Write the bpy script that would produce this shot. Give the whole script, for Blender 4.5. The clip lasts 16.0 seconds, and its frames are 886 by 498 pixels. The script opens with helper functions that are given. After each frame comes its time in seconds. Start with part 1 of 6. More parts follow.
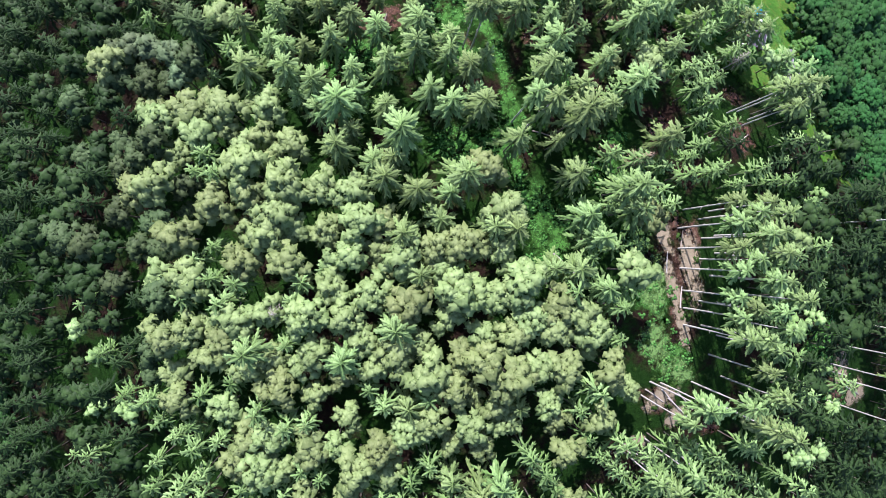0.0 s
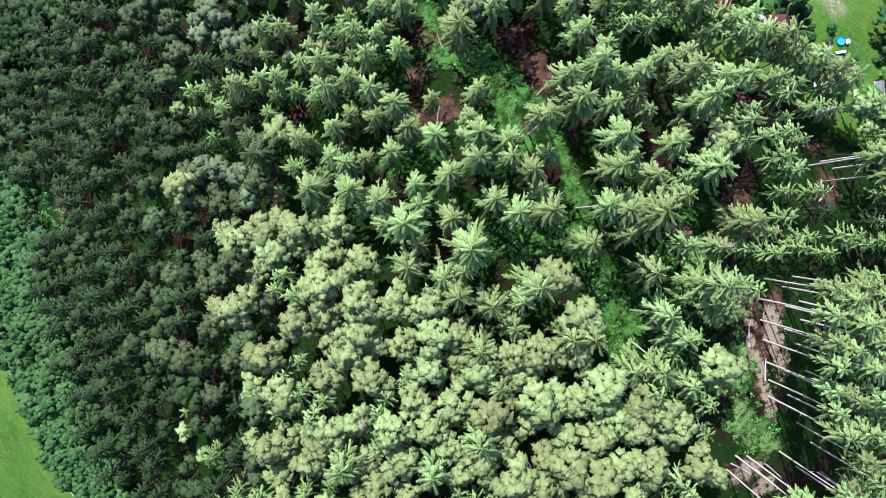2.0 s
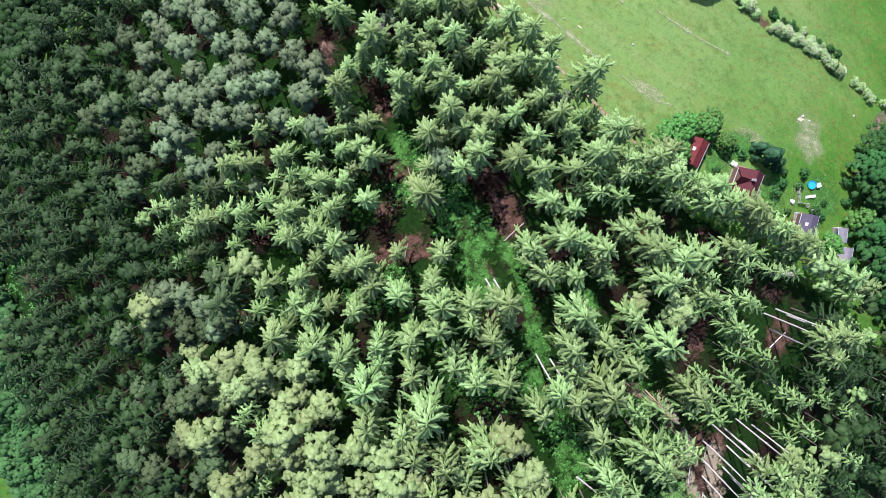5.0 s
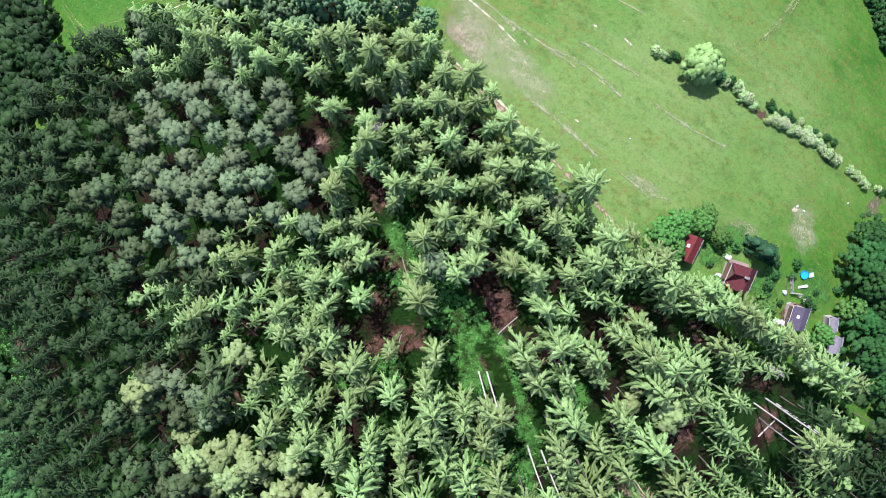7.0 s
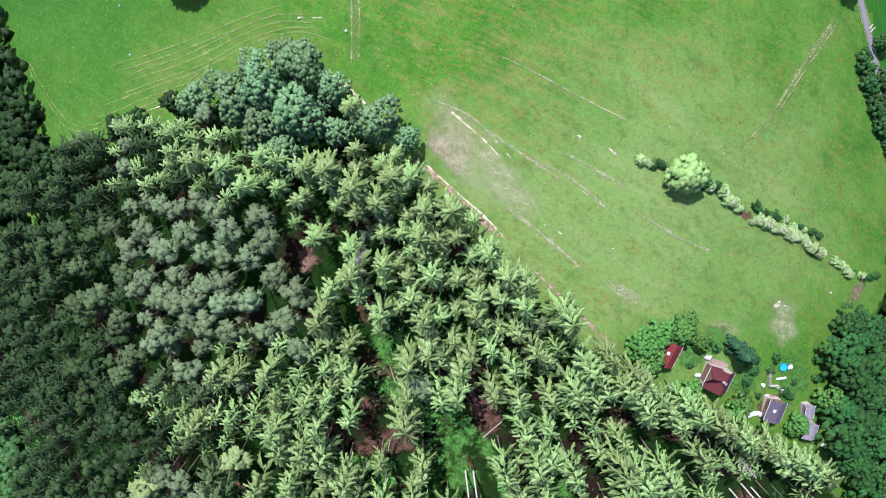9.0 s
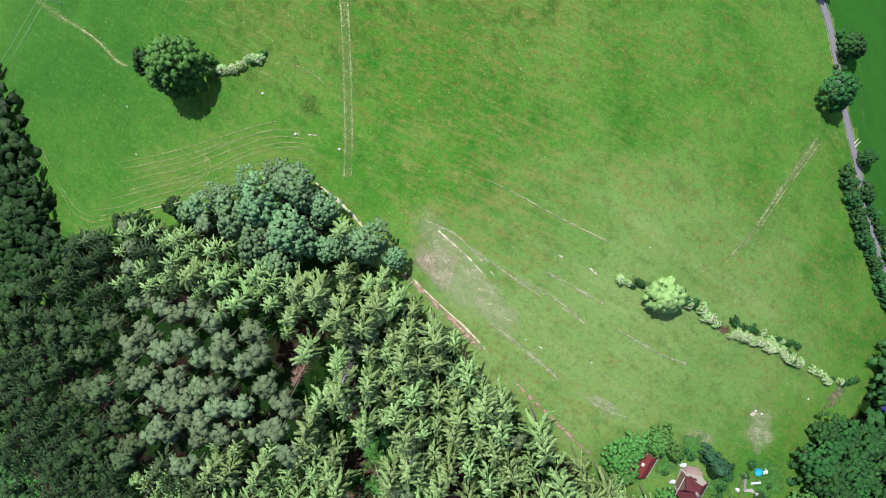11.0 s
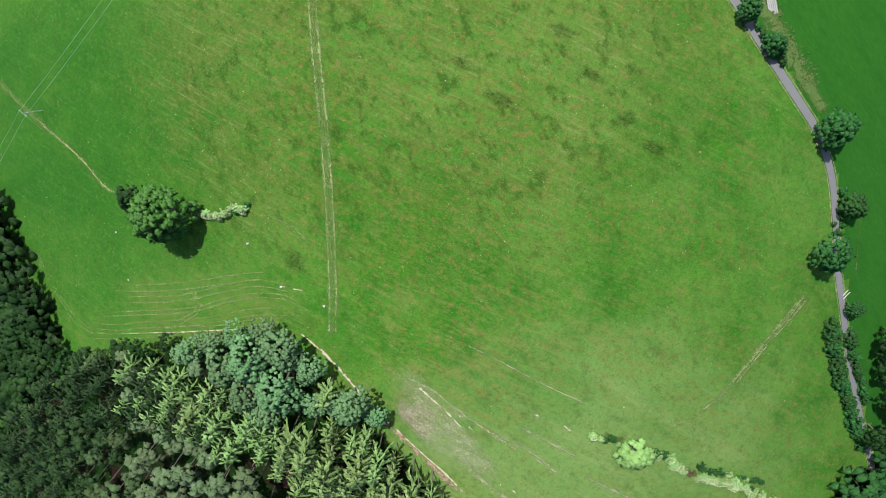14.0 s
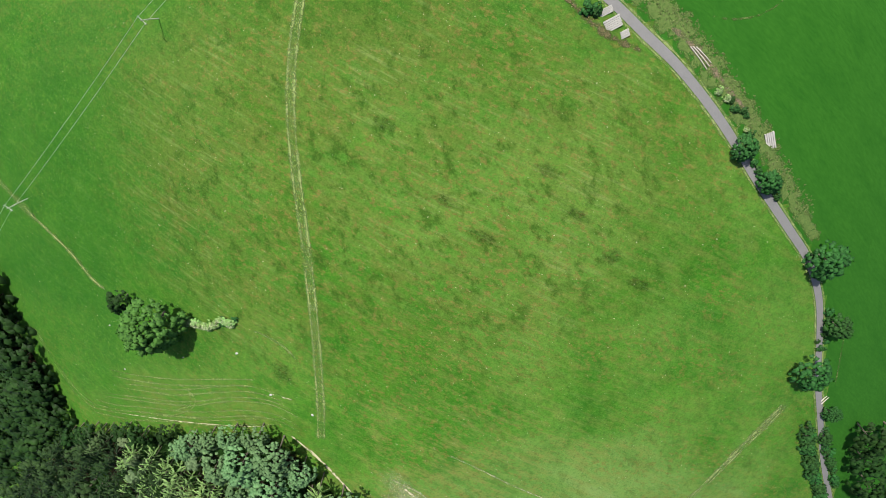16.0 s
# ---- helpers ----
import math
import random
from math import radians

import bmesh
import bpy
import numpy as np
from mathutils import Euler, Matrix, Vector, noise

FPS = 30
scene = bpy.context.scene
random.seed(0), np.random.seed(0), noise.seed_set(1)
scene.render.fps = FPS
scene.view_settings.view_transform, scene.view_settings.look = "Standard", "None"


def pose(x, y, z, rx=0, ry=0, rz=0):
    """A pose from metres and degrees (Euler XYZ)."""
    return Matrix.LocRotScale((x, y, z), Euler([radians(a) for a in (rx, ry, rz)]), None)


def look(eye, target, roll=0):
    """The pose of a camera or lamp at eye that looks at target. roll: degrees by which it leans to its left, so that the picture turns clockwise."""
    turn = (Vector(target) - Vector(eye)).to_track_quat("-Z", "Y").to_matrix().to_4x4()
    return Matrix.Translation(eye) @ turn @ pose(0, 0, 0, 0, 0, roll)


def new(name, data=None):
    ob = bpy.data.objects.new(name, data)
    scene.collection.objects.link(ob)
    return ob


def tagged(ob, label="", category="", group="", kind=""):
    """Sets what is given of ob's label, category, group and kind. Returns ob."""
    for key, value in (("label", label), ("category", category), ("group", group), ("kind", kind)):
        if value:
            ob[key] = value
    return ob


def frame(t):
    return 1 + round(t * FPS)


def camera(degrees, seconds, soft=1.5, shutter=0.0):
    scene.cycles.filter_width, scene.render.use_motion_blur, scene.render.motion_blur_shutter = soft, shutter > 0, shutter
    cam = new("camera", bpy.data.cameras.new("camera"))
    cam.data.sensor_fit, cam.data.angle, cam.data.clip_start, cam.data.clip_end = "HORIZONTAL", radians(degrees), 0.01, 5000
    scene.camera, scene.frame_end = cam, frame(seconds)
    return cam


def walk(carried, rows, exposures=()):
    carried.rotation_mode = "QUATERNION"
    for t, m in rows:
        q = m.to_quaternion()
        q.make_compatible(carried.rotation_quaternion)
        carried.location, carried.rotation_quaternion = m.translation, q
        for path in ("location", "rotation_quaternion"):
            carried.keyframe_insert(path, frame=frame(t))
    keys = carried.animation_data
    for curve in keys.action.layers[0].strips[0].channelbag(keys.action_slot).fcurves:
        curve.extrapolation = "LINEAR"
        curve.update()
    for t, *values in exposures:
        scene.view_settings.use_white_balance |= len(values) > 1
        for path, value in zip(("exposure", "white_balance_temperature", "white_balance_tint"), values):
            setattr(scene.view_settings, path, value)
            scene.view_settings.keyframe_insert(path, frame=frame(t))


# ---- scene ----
cam = camera(87.9, 16.0, soft=0.5)
PATH = [
    (0.0, -28.83, -19.75, 123.35, 0.90, -5.97, -5.15),
    (0.5, -23.60, -12.79, 123.95, 0.12, -5.16, -7.16),
    (1.0, -19.92, -5.52, 124.38, -0.72, -5.29, -8.44),
    (1.5, -22.24, 3.53, 123.57, -2.37, -5.25, -8.59),
    (2.0, -31.54, 15.12, 123.62, -3.08, -0.80, -9.90),
    (2.5, -31.23, 23.90, 122.81, -4.89, -2.02, -10.45),
    (3.0, -27.82, 32.83, 122.77, -6.47, -1.83, -10.17),
    (3.5, -23.88, 42.09, 122.73, -7.86, -1.43, -9.12),
    (4.0, -20.37, 50.40, 122.29, -9.22, -1.53, -8.46),
    (6.5, -15.28, 82.16, 116.95, -9.13, -2.12, -6.37),
    (7.0, -13.32, 89.76, 115.92, -10.22, -2.10, -6.48),
    (7.5, -11.10, 98.81, 115.08, -11.25, -1.86, -6.09),
    (8.0, -8.50, 108.53, 113.56, -12.40, -1.79, -6.61),
    (8.5, -5.84, 118.14, 111.64, -14.67, -1.88, -7.31),
    (9.0, -3.50, 128.22, 109.90, -14.80, -1.86, -7.42),
    (11.5, 9.88, 167.36, 104.91, -15.68, -0.13, -5.63),
    (12.0, 12.71, 177.10, 102.21, -17.09, 0.19, -4.77),
    (12.5, 15.83, 187.39, 99.57, -18.98, 1.05, -4.46),
    (13.0, 23.32, 196.67, 95.41, -20.77, 0.28, -4.75),
    (13.5, 16.59, 207.70, 92.99, -22.04, 1.19, -5.92),
    (14.0, 19.92, 216.94, 88.52, -23.23, 1.07, -5.45),
    (14.5, 24.39, 226.17, 84.13, -24.99, 1.51, -4.72),
    (15.0, 23.59, 236.44, 79.74, -26.38, 1.70, -5.25),
    (15.5, 25.20, 246.84, 74.77, -28.62, 1.69, -5.69),
    (16.0, 29.15, 258.42, 68.16, -29.59, 1.90, -5.33),
]
walk(cam, [(t, pose(*p)) for t, *p in PATH], [(0.0, 1.37, 5750, 22), (1.5, 1.35, 5730, 22), (2.5, 1.28, 5720, 21), (8.5, 1.20, 5650, 20), (12.0, 0.83, 5950, 8), (13.5, 0.74, 6050, 3), (14.5, 0.76, 6250, 3), (16.0, 0.77, 6550, 3)])

# ---- light ----
SUN_EL, SUN_AZ = 41.0, -14.5  # degrees; azimuth from +y towards +x
world = bpy.data.worlds.new("sky")
scene.world = world
world.use_nodes = True
wn = world.node_tree
sky = wn.nodes.new("ShaderNodeTexSky")
sky.sky_type, sky.sun_disc = "NISHITA", False
sky.sun_elevation, sky.sun_rotation = radians(SUN_EL), radians(SUN_AZ)
sky.air_density, sky.dust_density = 1.0, 1.5
wn.links.new(sky.outputs[0], wn.nodes["Background"].inputs[0])
wn.nodes["Background"].inputs[1].default_value = 0.097
lamp = bpy.data.lights.new("sun", "SUN")
lamp.energy, lamp.angle, lamp.color = 4.3, radians(0.9), (1.0, 0.95, 0.85)
sun = new("sun", lamp)
sun.matrix_world = look(
    (300 * math.sin(radians(SUN_AZ)), 300 * math.cos(radians(SUN_AZ)), 300 * math.tan(radians(SUN_EL))), (0, 0, 0))

rng = np.random.default_rng(7)


# ---- terrain ----
def soft_clamp(v, lo, hi, k=0.25):
    return lo + k * np.logaddexp(0, (v - lo) / k) - k * np.logaddexp(0, (v - hi) / k)


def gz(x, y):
    """Height of the ground: an added dome stands in for lens bowing, tilted to fall north and west."""
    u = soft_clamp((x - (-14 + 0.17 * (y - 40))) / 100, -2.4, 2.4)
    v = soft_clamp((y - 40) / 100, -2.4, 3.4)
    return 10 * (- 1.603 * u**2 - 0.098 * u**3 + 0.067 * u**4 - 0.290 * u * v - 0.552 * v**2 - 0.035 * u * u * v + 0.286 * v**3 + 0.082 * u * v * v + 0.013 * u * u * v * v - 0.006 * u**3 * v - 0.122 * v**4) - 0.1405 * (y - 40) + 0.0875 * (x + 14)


def inside(poly, x, y):
    """Which of the points lie inside the polygon."""
    p = np.asarray(poly, float)
    res = np.zeros(np.shape(x), bool)
    for (x0, y0), (x1, y1) in zip(p, np.roll(p, -1, 0)):
        cross = (y0 > y) != (y1 > y)
        res ^= cross & (x < (x1 - x0) * (y - y0) / ((y1 - y0) or 1e-9) + x0)
    return res


# ---- materials ----
def nodes_of(name):
    m = bpy.data.materials.new(name)
    m.use_nodes = True
    t = m.node_tree
    return m, t, t.nodes["Principled BSDF"]


def coords(t, scale=(1, 1, 1), turn=0.0):
    g = t.nodes.new("ShaderNodeNewGeometry")
    m = t.nodes.new("ShaderNodeMapping")
    m.vector_type = "TEXTURE"
    m.inputs["Rotation"].default_value = (0, 0, radians(turn))
    m.inputs["Scale"].default_value = scale
    t.links.new(g.outputs["Position"], m.inputs["Vector"])
    return m.outputs[0]


def noise_at(t, vec, scale, detail=4.0, rough=0.55):
    n = t.nodes.new("ShaderNodeTexNoise")
    n.inputs["Scale"].default_value, n.inputs["Detail"].default_value, n.inputs["Roughness"].default_value = scale, detail, rough
    t.links.new(vec, n.inputs["Vector"])
    return n.outputs["Fac"]


def ramp(t, fac, *stops):
    r = t.nodes.new("ShaderNodeValToRGB")
    els = r.color_ramp.elements
    while len(els) < len(stops):
        els.new(0.5)
    for e, (p, c) in zip(els, stops):
        e.position, e.color = p, (*c, 1) if len(c) == 3 else c
    t.links.new(fac, r.inputs[0])
    return r.outputs[0]


def mixc(t, fac, a, b, mode="MIX"):
    m = t.nodes.new("ShaderNodeMix")
    m.data_type, m.blend_type = "RGBA", mode
    for sock, v in ((m.inputs[0], fac), (m.inputs[6], a), (m.inputs[7], b)):
        if hasattr(v, "is_output"):
            t.links.new(v, sock)
        elif isinstance(v, (int, float)):
            sock.default_value = v
        else:
            sock.default_value = (*v, 1)
    return m.outputs[2]


def calc(t, op, a, b=0.0, clamp=False):
    m = t.nodes.new("ShaderNodeMath")
    m.operation, m.use_clamp = op, clamp
    for sock, v in zip(m.inputs, (a, b)):
        if hasattr(v, "is_output"):
            t.links.new(v, sock)
        else:
            sock.default_value = v
    return m.outputs[0]


def bump(t, bsdf, height, strength=0.5, dist=0.1):
    b = t.nodes.new("ShaderNodeBump")
    b.inputs["Strength"].default_value, b.inputs["Distance"].default_value = strength, dist
    t.links.new(height, b.inputs["Height"])
    t.links.new(b.outputs[0], bsdf.inputs["Normal"])


def meadow_material():
    """Mown turf: green with olive and rusty blotches, raked streaks, dark tufts and pale specks."""
    m, t, b = nodes_of("meadow_grass")
    here = coords(t)
    mown = coords(t, (5, 1, 3), -29)
    long = coords(t, (13, 1, 6), -29)
    big = noise_at(t, here, 0.014, 3)
    wide = noise_at(t, here, 0.03, 4, 0.6)
    mid = noise_at(t, here, 0.10, 6, 0.65)
    blotch = noise_at(t, mown, 0.55, 5, 0.6)
    fine = noise_at(t, here, 0.75, 8, 0.8)
    grit = noise_at(t, here, 2.0, 4, 0.7)
    rake = noise_at(t, long, 1.1, 4, 0.6)

    def step(fac, lo, hi):
        return ramp(t, fac, (lo, (0, 0, 0)), (hi, (1, 1, 1)))

    def times(*f):
        r = f[0]
        for k in f[1:]:
            r = calc(t, "MULTIPLY", r, k)
        return r

    sep = t.nodes.new("ShaderNodeSeparateXYZ")
    t.links.new(t.nodes.new("ShaderNodeNewGeometry").outputs["Position"], sep.inputs[0])

    def zone(x, y, rx, ry, lo=0.0, hi=0.75):
        """1 in the middle of a stretch of the meadow, with an uneven rim."""
        dx, dy = (calc(t, "MULTIPLY", calc(t, "SUBTRACT", o, c), 1 / r) for o, c, r in ((sep.outputs[0], x, rx), (sep.outputs[1], y, ry)))
        d = calc(t, "ADD", times(dx, dx), times(dy, dy))
        return step(calc(t, "SUBTRACT", calc(t, "ADD", times(wide, 1.3), 0.35), d), lo, hi)

    top = zone(8.0, 215.0, 95.0, 62.0)
    short = zone(45.0, 98.0, 80.0, 52.0, 0.0, 0.9)
    west = zone(-110.0, 210.0, 95.0, 85.0, 0.0, 1.0)
    north = zone(20.0, 290.0, 190.0, 62.0)
    corner = zone(-58.0, 154.0, 42.0, 13.0)
    bank = zone(25.0, 140.0, 52.0, 26.0)
    c = mixc(t, step(mid, 0.34, 0.66), (0.017, 0.090, 0.004), (0.039, 0.132, 0.008))
    # West and north darkened: lens falloff painted into the turf; west is also greener.
    c = mixc(t, times(west, 0.62), c, (0.010, 0.062, 0.003))
    c = mixc(t, times(north, 0.45), c, (0.014, 0.064, 0.005))
    c = mixc(t, times(corner, step(blotch, 0.40, 0.60), 0.65), c, (0.095, 0.135, 0.026))
    # mown long ago: olive ground with raked lines
    olive = times(top, step(calc(t, "ADD", times(big, 0.35), calc(t, "ADD", times(blotch, 0.40), times(mid, 0.25))), 0.43, 0.55))
    c = mixc(t, times(olive, 0.85), c, (0.054, 0.076, 0.010))
    mild = calc(t, "SUBTRACT", 1.0, calc(t, "MAXIMUM", west, times(north, 0.6)))
    c = mixc(t, times(step(wide, 0.38, 0.60), mild, 0.52), c, (0.086, 0.174, 0.026))
    c = mixc(t, times(short, 0.72), c, (0.140, 0.210, 0.062))
    flow = noise_at(t, coords(t, (14, 1, 3), -36), 0.30, 5, 0.65)
    c = mixc(t, times(step(flow, 0.50, 0.64), short, 0.34), c, (0.190, 0.235, 0.090))
    # rusty blotches in clusters
    spot = noise_at(t, coords(t, (1.7, 1, 1), -29), 0.85, 6, 0.70)
    area = step(noise_at(t, coords(t, (2.0, 1, 1), -29), 0.045, 4, 0.65), 0.38, 0.56)
    area = calc(t, "MULTIPLY", area, calc(t, "SUBTRACT", 1.0, west))
    streak = noise_at(t, coords(t, (4.5, 1, 1), -31), 0.42, 6, 0.68)
    c = mixc(t, times(area, step(spot, 0.51, 0.61), 0.60), c, (0.132, 0.100, 0.026))
    c = mixc(t, times(top, step(spot, 0.54, 0.64), 0.55), c, (0.128, 0.094, 0.026))
    c = mixc(t, times(bank, step(streak, 0.47, 0.62), 0.50), c, (0.140, 0.140, 0.042))
    c = mixc(t, times(mild, step(streak, 0.48, 0.64), 0.36), c, (0.122, 0.138, 0.030))
    # raked lines and dark tufts
    c = mixc(t, times(step(rake, 0.52, 0.66), olive, step(wide, 0.36, 0.62), 0.55), c, (0.140, 0.170, 0.052))
    c = mixc(t, times(step(rake, 0.54, 0.70), 0.16), c, (0.110, 0.190, 0.045))
    dark = noise_at(t, coords(t, (1.5, 1, 1), -60), 0.26, 6, 0.66)
    c = mixc(t, times(step(dark, 0.53, 0.64), calc(t, "ADD", times(top, 0.5), 0.28)), c, (0.022, 0.056, 0.004))
    # grain
    c = mixc(t, calc(t, "SUBTRACT", 0.42, times(step(fine, 0.34, 0.50), 0.42)), c, (0.010, 0.046, 0.003))
    c = mixc(t, times(step(fine, 0.54, 0.70), 0.44), c, (0.108, 0.200, 0.024))
    c = mixc(t, calc(t, "SUBTRACT", 0.30, times(step(grit, 0.36, 0.50), 0.30)), c, (0.011, 0.050, 0.003))
    c = mixc(t, times(step(grit, 0.54, 0.68), 0.28), c, (0.110, 0.190, 0.026))
    c = mixc(t, step(noise_at(t, here, 1.3, 3, 0.6), 0.70, 0.735), c, (0.27, 0.28, 0.16))
    t.links.new(c, b.inputs["Base Color"])
    b.inputs["Roughness"].default_value = 0.9
    b.inputs["Specular IOR Level"].default_value = 0.15
    bump(t, b, fine, 0.6, 0.3)
    return m


def floor_material():
    m, t, b = nodes_of("forest_floor")
    here = coords(t)
    a, f = noise_at(t, here, 0.09, 4), ramp(t, noise_at(t, here, 0.8, 7, 0.8), (0.32, (0, 0, 0)), (0.68, (1, 1, 1)))
    # litter and green set very dark, part of the canopy's shade in the colour
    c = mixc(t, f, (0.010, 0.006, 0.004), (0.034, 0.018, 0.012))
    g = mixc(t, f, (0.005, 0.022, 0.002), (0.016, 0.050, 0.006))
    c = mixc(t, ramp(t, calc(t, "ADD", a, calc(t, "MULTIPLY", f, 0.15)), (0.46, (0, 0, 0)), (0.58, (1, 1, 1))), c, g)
    t.links.new(c, b.inputs["Base Color"])
    b.inputs["Roughness"].default_value = 0.95
    b.inputs["Specular IOR Level"].default_value = 0.08
    bump(t, b, f, 1.0, 0.5)
    at = t.nodes.new("ShaderNodeAttribute")
    at.attribute_name = "fade"
    edge = calc(t, "ADD", calc(t, "MULTIPLY", at.outputs["Fac"], 3.0), calc(t, "MULTIPLY", calc(t, "SUBTRACT", noise_at(t, here, 0.5, 5, 0.7), 0.75), 4.0), True)
    t.links.new(calc(t, "MULTIPLY", edge, calc(t, "MULTIPLY", at.outputs["Fac"], 4.0, True), True), b.inputs["Alpha"])
    return m


def patch_material(name, dark, light, cover=0.9, scale=0.7, hard=1.6, streaky=0.0):
    """Worn ground with a ragged, thinning rim: it fades out where the 'fade' attribute falls."""
    m, t, b = nodes_of(name)
    here = coords(t)
    f, n = noise_at(t, here, 1.7, 6, 0.75), noise_at(t, here, scale, 6, 0.7)
    if streaky:
        s = noise_at(t, coords(t, (9, 0.8, 3), -29), 0.55, 5, 0.65)
        n = calc(t, "ADD", calc(t, "MULTIPLY", n, 1 - streaky), calc(t, "MULTIPLY", s, streaky))
    t.links.new(mixc(t, ramp(t, f, (0.3, (0, 0, 0)), (0.7, (1, 1, 1))), dark, light), b.inputs["Base Color"])
    b.inputs["Roughness"].default_value = 0.95
    b.inputs["Specular IOR Level"].default_value = 0.15
    at = t.nodes.new("ShaderNodeAttribute")
    at.attribute_name = "fade"
    k = calc(t, "ADD", calc(t, "MULTIPLY", at.outputs["Fac"], 0.55), calc(t, "MULTIPLY", calc(t, "SUBTRACT", n, 0.62), 2.2))
    k = calc(t, "ADD", calc(t, "MULTIPLY", k, hard), calc(t, "MULTIPLY", calc(t, "SUBTRACT", f, 0.5), 0.9), True)
    a = calc(t, "MULTIPLY", calc(t, "MULTIPLY", k, calc(t, "POWER", at.outputs["Fac"], 0.45), True), cover, True)
    t.links.new(a, b.inputs["Alpha"])
    bump(t, b, f, 0.5, 0.15)
    return m


def veil_material(name, dark, light, cover=0.6, scale=0.5):
    """Turf of another tint that passes softly into the meadow round it."""
    m, t, b = nodes_of(name)
    here = coords(t)
    f, n, w = noise_at(t, here, 0.9, 7, 0.8), noise_at(t, coords(t, (7, 1, 3), -29), scale, 5, 0.65), noise_at(t, here, 0.18, 4, 0.65)
    c = mixc(t, ramp(t, n, (0.35, (0, 0, 0)), (0.65, (1, 1, 1))), dark, light)
    c = mixc(t, calc(t, "MULTIPLY", ramp(t, f, (0.34, (1, 1, 1)), (0.52, (0, 0, 0))), 0.45), c, tuple(v * 0.55 for v in dark))
    t.links.new(c, b.inputs["Base Color"])
    b.inputs["Roughness"].default_value = 0.95
    b.inputs["Specular IOR Level"].default_value = 0.15
    at = t.nodes.new("ShaderNodeAttribute")
    at.attribute_name = "fade"
    k = calc(t, "ADD", calc(t, "MULTIPLY", at.outputs["Fac"], 1.2), calc(t, "MULTIPLY", calc(t, "SUBTRACT", calc(t, "ADD", calc(t, "MULTIPLY", w, 0.5), calc(t, "MULTIPLY", f, 0.5)), 0.62), 4.0), True)
    k = calc(t, "MULTIPLY", k, calc(t, "POWER", at.outputs["Fac"], 1.6), True)
    t.links.new(calc(t, "MULTIPLY", k, cover, True), b.inputs["Alpha"])
    bump(t, b, f, 0.6, 0.2)
    return m


def leaf_material(name, dark, light, tip=None, rough=0.6, sss=0.12):
    m, t, b = nodes_of(name)
    info = t.nodes.new("ShaderNodeObjectInfo")
    geo = t.nodes.new("ShaderNodeNewGeometry")
    at = t.nodes.new("ShaderNodeAttribute")
    at.attribute_name = "tone"
    big = noise_at(t, coords(t), 0.16, 2)
    c = mixc(t, geo.outputs["Random Per Island"], dark, light)
    # tone carries painted crown shading as well as pale tips
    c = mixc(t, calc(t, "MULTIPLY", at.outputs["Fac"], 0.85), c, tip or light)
    v = calc(t, "ADD", calc(t, "MULTIPLY", calc(t, "ADD", info.outputs["Random"], calc(t, "MULTIPLY", big, 1.2)), 0.45), 0.55)
    hsv = t.nodes.new("ShaderNodeHueSaturation")
    t.links.new(v, hsv.inputs["Value"])
    t.links.new(calc(t, "ADD", calc(t, "MULTIPLY", info.outputs["Random"], 0.03), 0.485), hsv.inputs["Hue"])
    t.links.new(c, hsv.inputs["Color"])
    t.links.new(hsv.outputs[0], b.inputs["Base Color"])
    b.inputs["Roughness"].default_value = rough
    b.inputs["Specular IOR Level"].default_value = 0.10
    tr = t.nodes.new("ShaderNodeBsdfTranslucent")
    t.links.new(hsv.outputs[0], tr.inputs["Color"])
    mx = t.nodes.new("ShaderNodeMixShader")
    mx.inputs[0].default_value = sss
    t.links.new(b.outputs[0], mx.inputs[1])
    t.links.new(tr.outputs[0], mx.inputs[2])
    t.links.new(mx.outputs[0], t.nodes["Material Output"].inputs["Surface"])
    return m


def rough_material(name, dark, light, scale=3.0, rough=0.85, stretch=(1, 1, 1), metal=0.0, bumpy=0.3, turn=0.0):
    m, t, b = nodes_of(name)
    vec = coords(t, stretch, turn)
    n, w = noise_at(t, vec, scale, 5, 0.65), noise_at(t, vec, scale * 0.17, 3)
    c = mixc(t, n, dark, light)
    c = mixc(t, calc(t, "MULTIPLY", ramp(t, w, (0.45, (0, 0, 0)), (0.7, (1, 1, 1))), 0.35), c, dark)
    t.links.new(c, b.inputs["Base Color"])
    b.inputs["Roughness"].default_value, b.inputs["Metallic"].default_value = rough, metal
    bump(t, b, n, bumpy, 0.05)
    return m


MEADOW = meadow_material()
FLOOR = floor_material()
DIRT = patch_material("bare_earth", (0.085, 0.068, 0.042), (0.185, 0.140, 0.098), 1.0, 0.5, 2.0)
REDEARTH = patch_material("red_earth", (0.045, 0.022, 0.015), (0.115, 0.062, 0.044), 1.0, 0.4, 2.4)
WORN = patch_material("worn_grass", (0.045, 0.080, 0.018), (0.100, 0.125, 0.042), 0.9, 0.6, 2.0)
STRAW = patch_material("dry_straw", (0.24, 0.225, 0.13), (0.48, 0.44, 0.32), 1.0, 0.7, 4.5)
RUT = veil_material("wheel_rut", (0.120, 0.175, 0.050), (0.215, 0.250, 0.098), 1.0, 0.5)
TRODDEN = veil_material("trodden_turf", (0.095, 0.155, 0.036), (0.150, 0.200, 0.066), 0.6)
VERGE = patch_material("verge_grass", (0.034, 0.078, 0.014), (0.110, 0.145, 0.044), 1.0, 0.4, 6.0)
PATHEARTH = patch_material("trodden_earth", (0.15, 0.105, 0.07), (0.36, 0.25, 0.18), 1.0, 0.6, 2.6)
LUSH = patch_material("lush_undergrowth", (0.024, 0.088, 0.012), (0.066, 0.165, 0.032), 1.0, 0.4, 2.6)
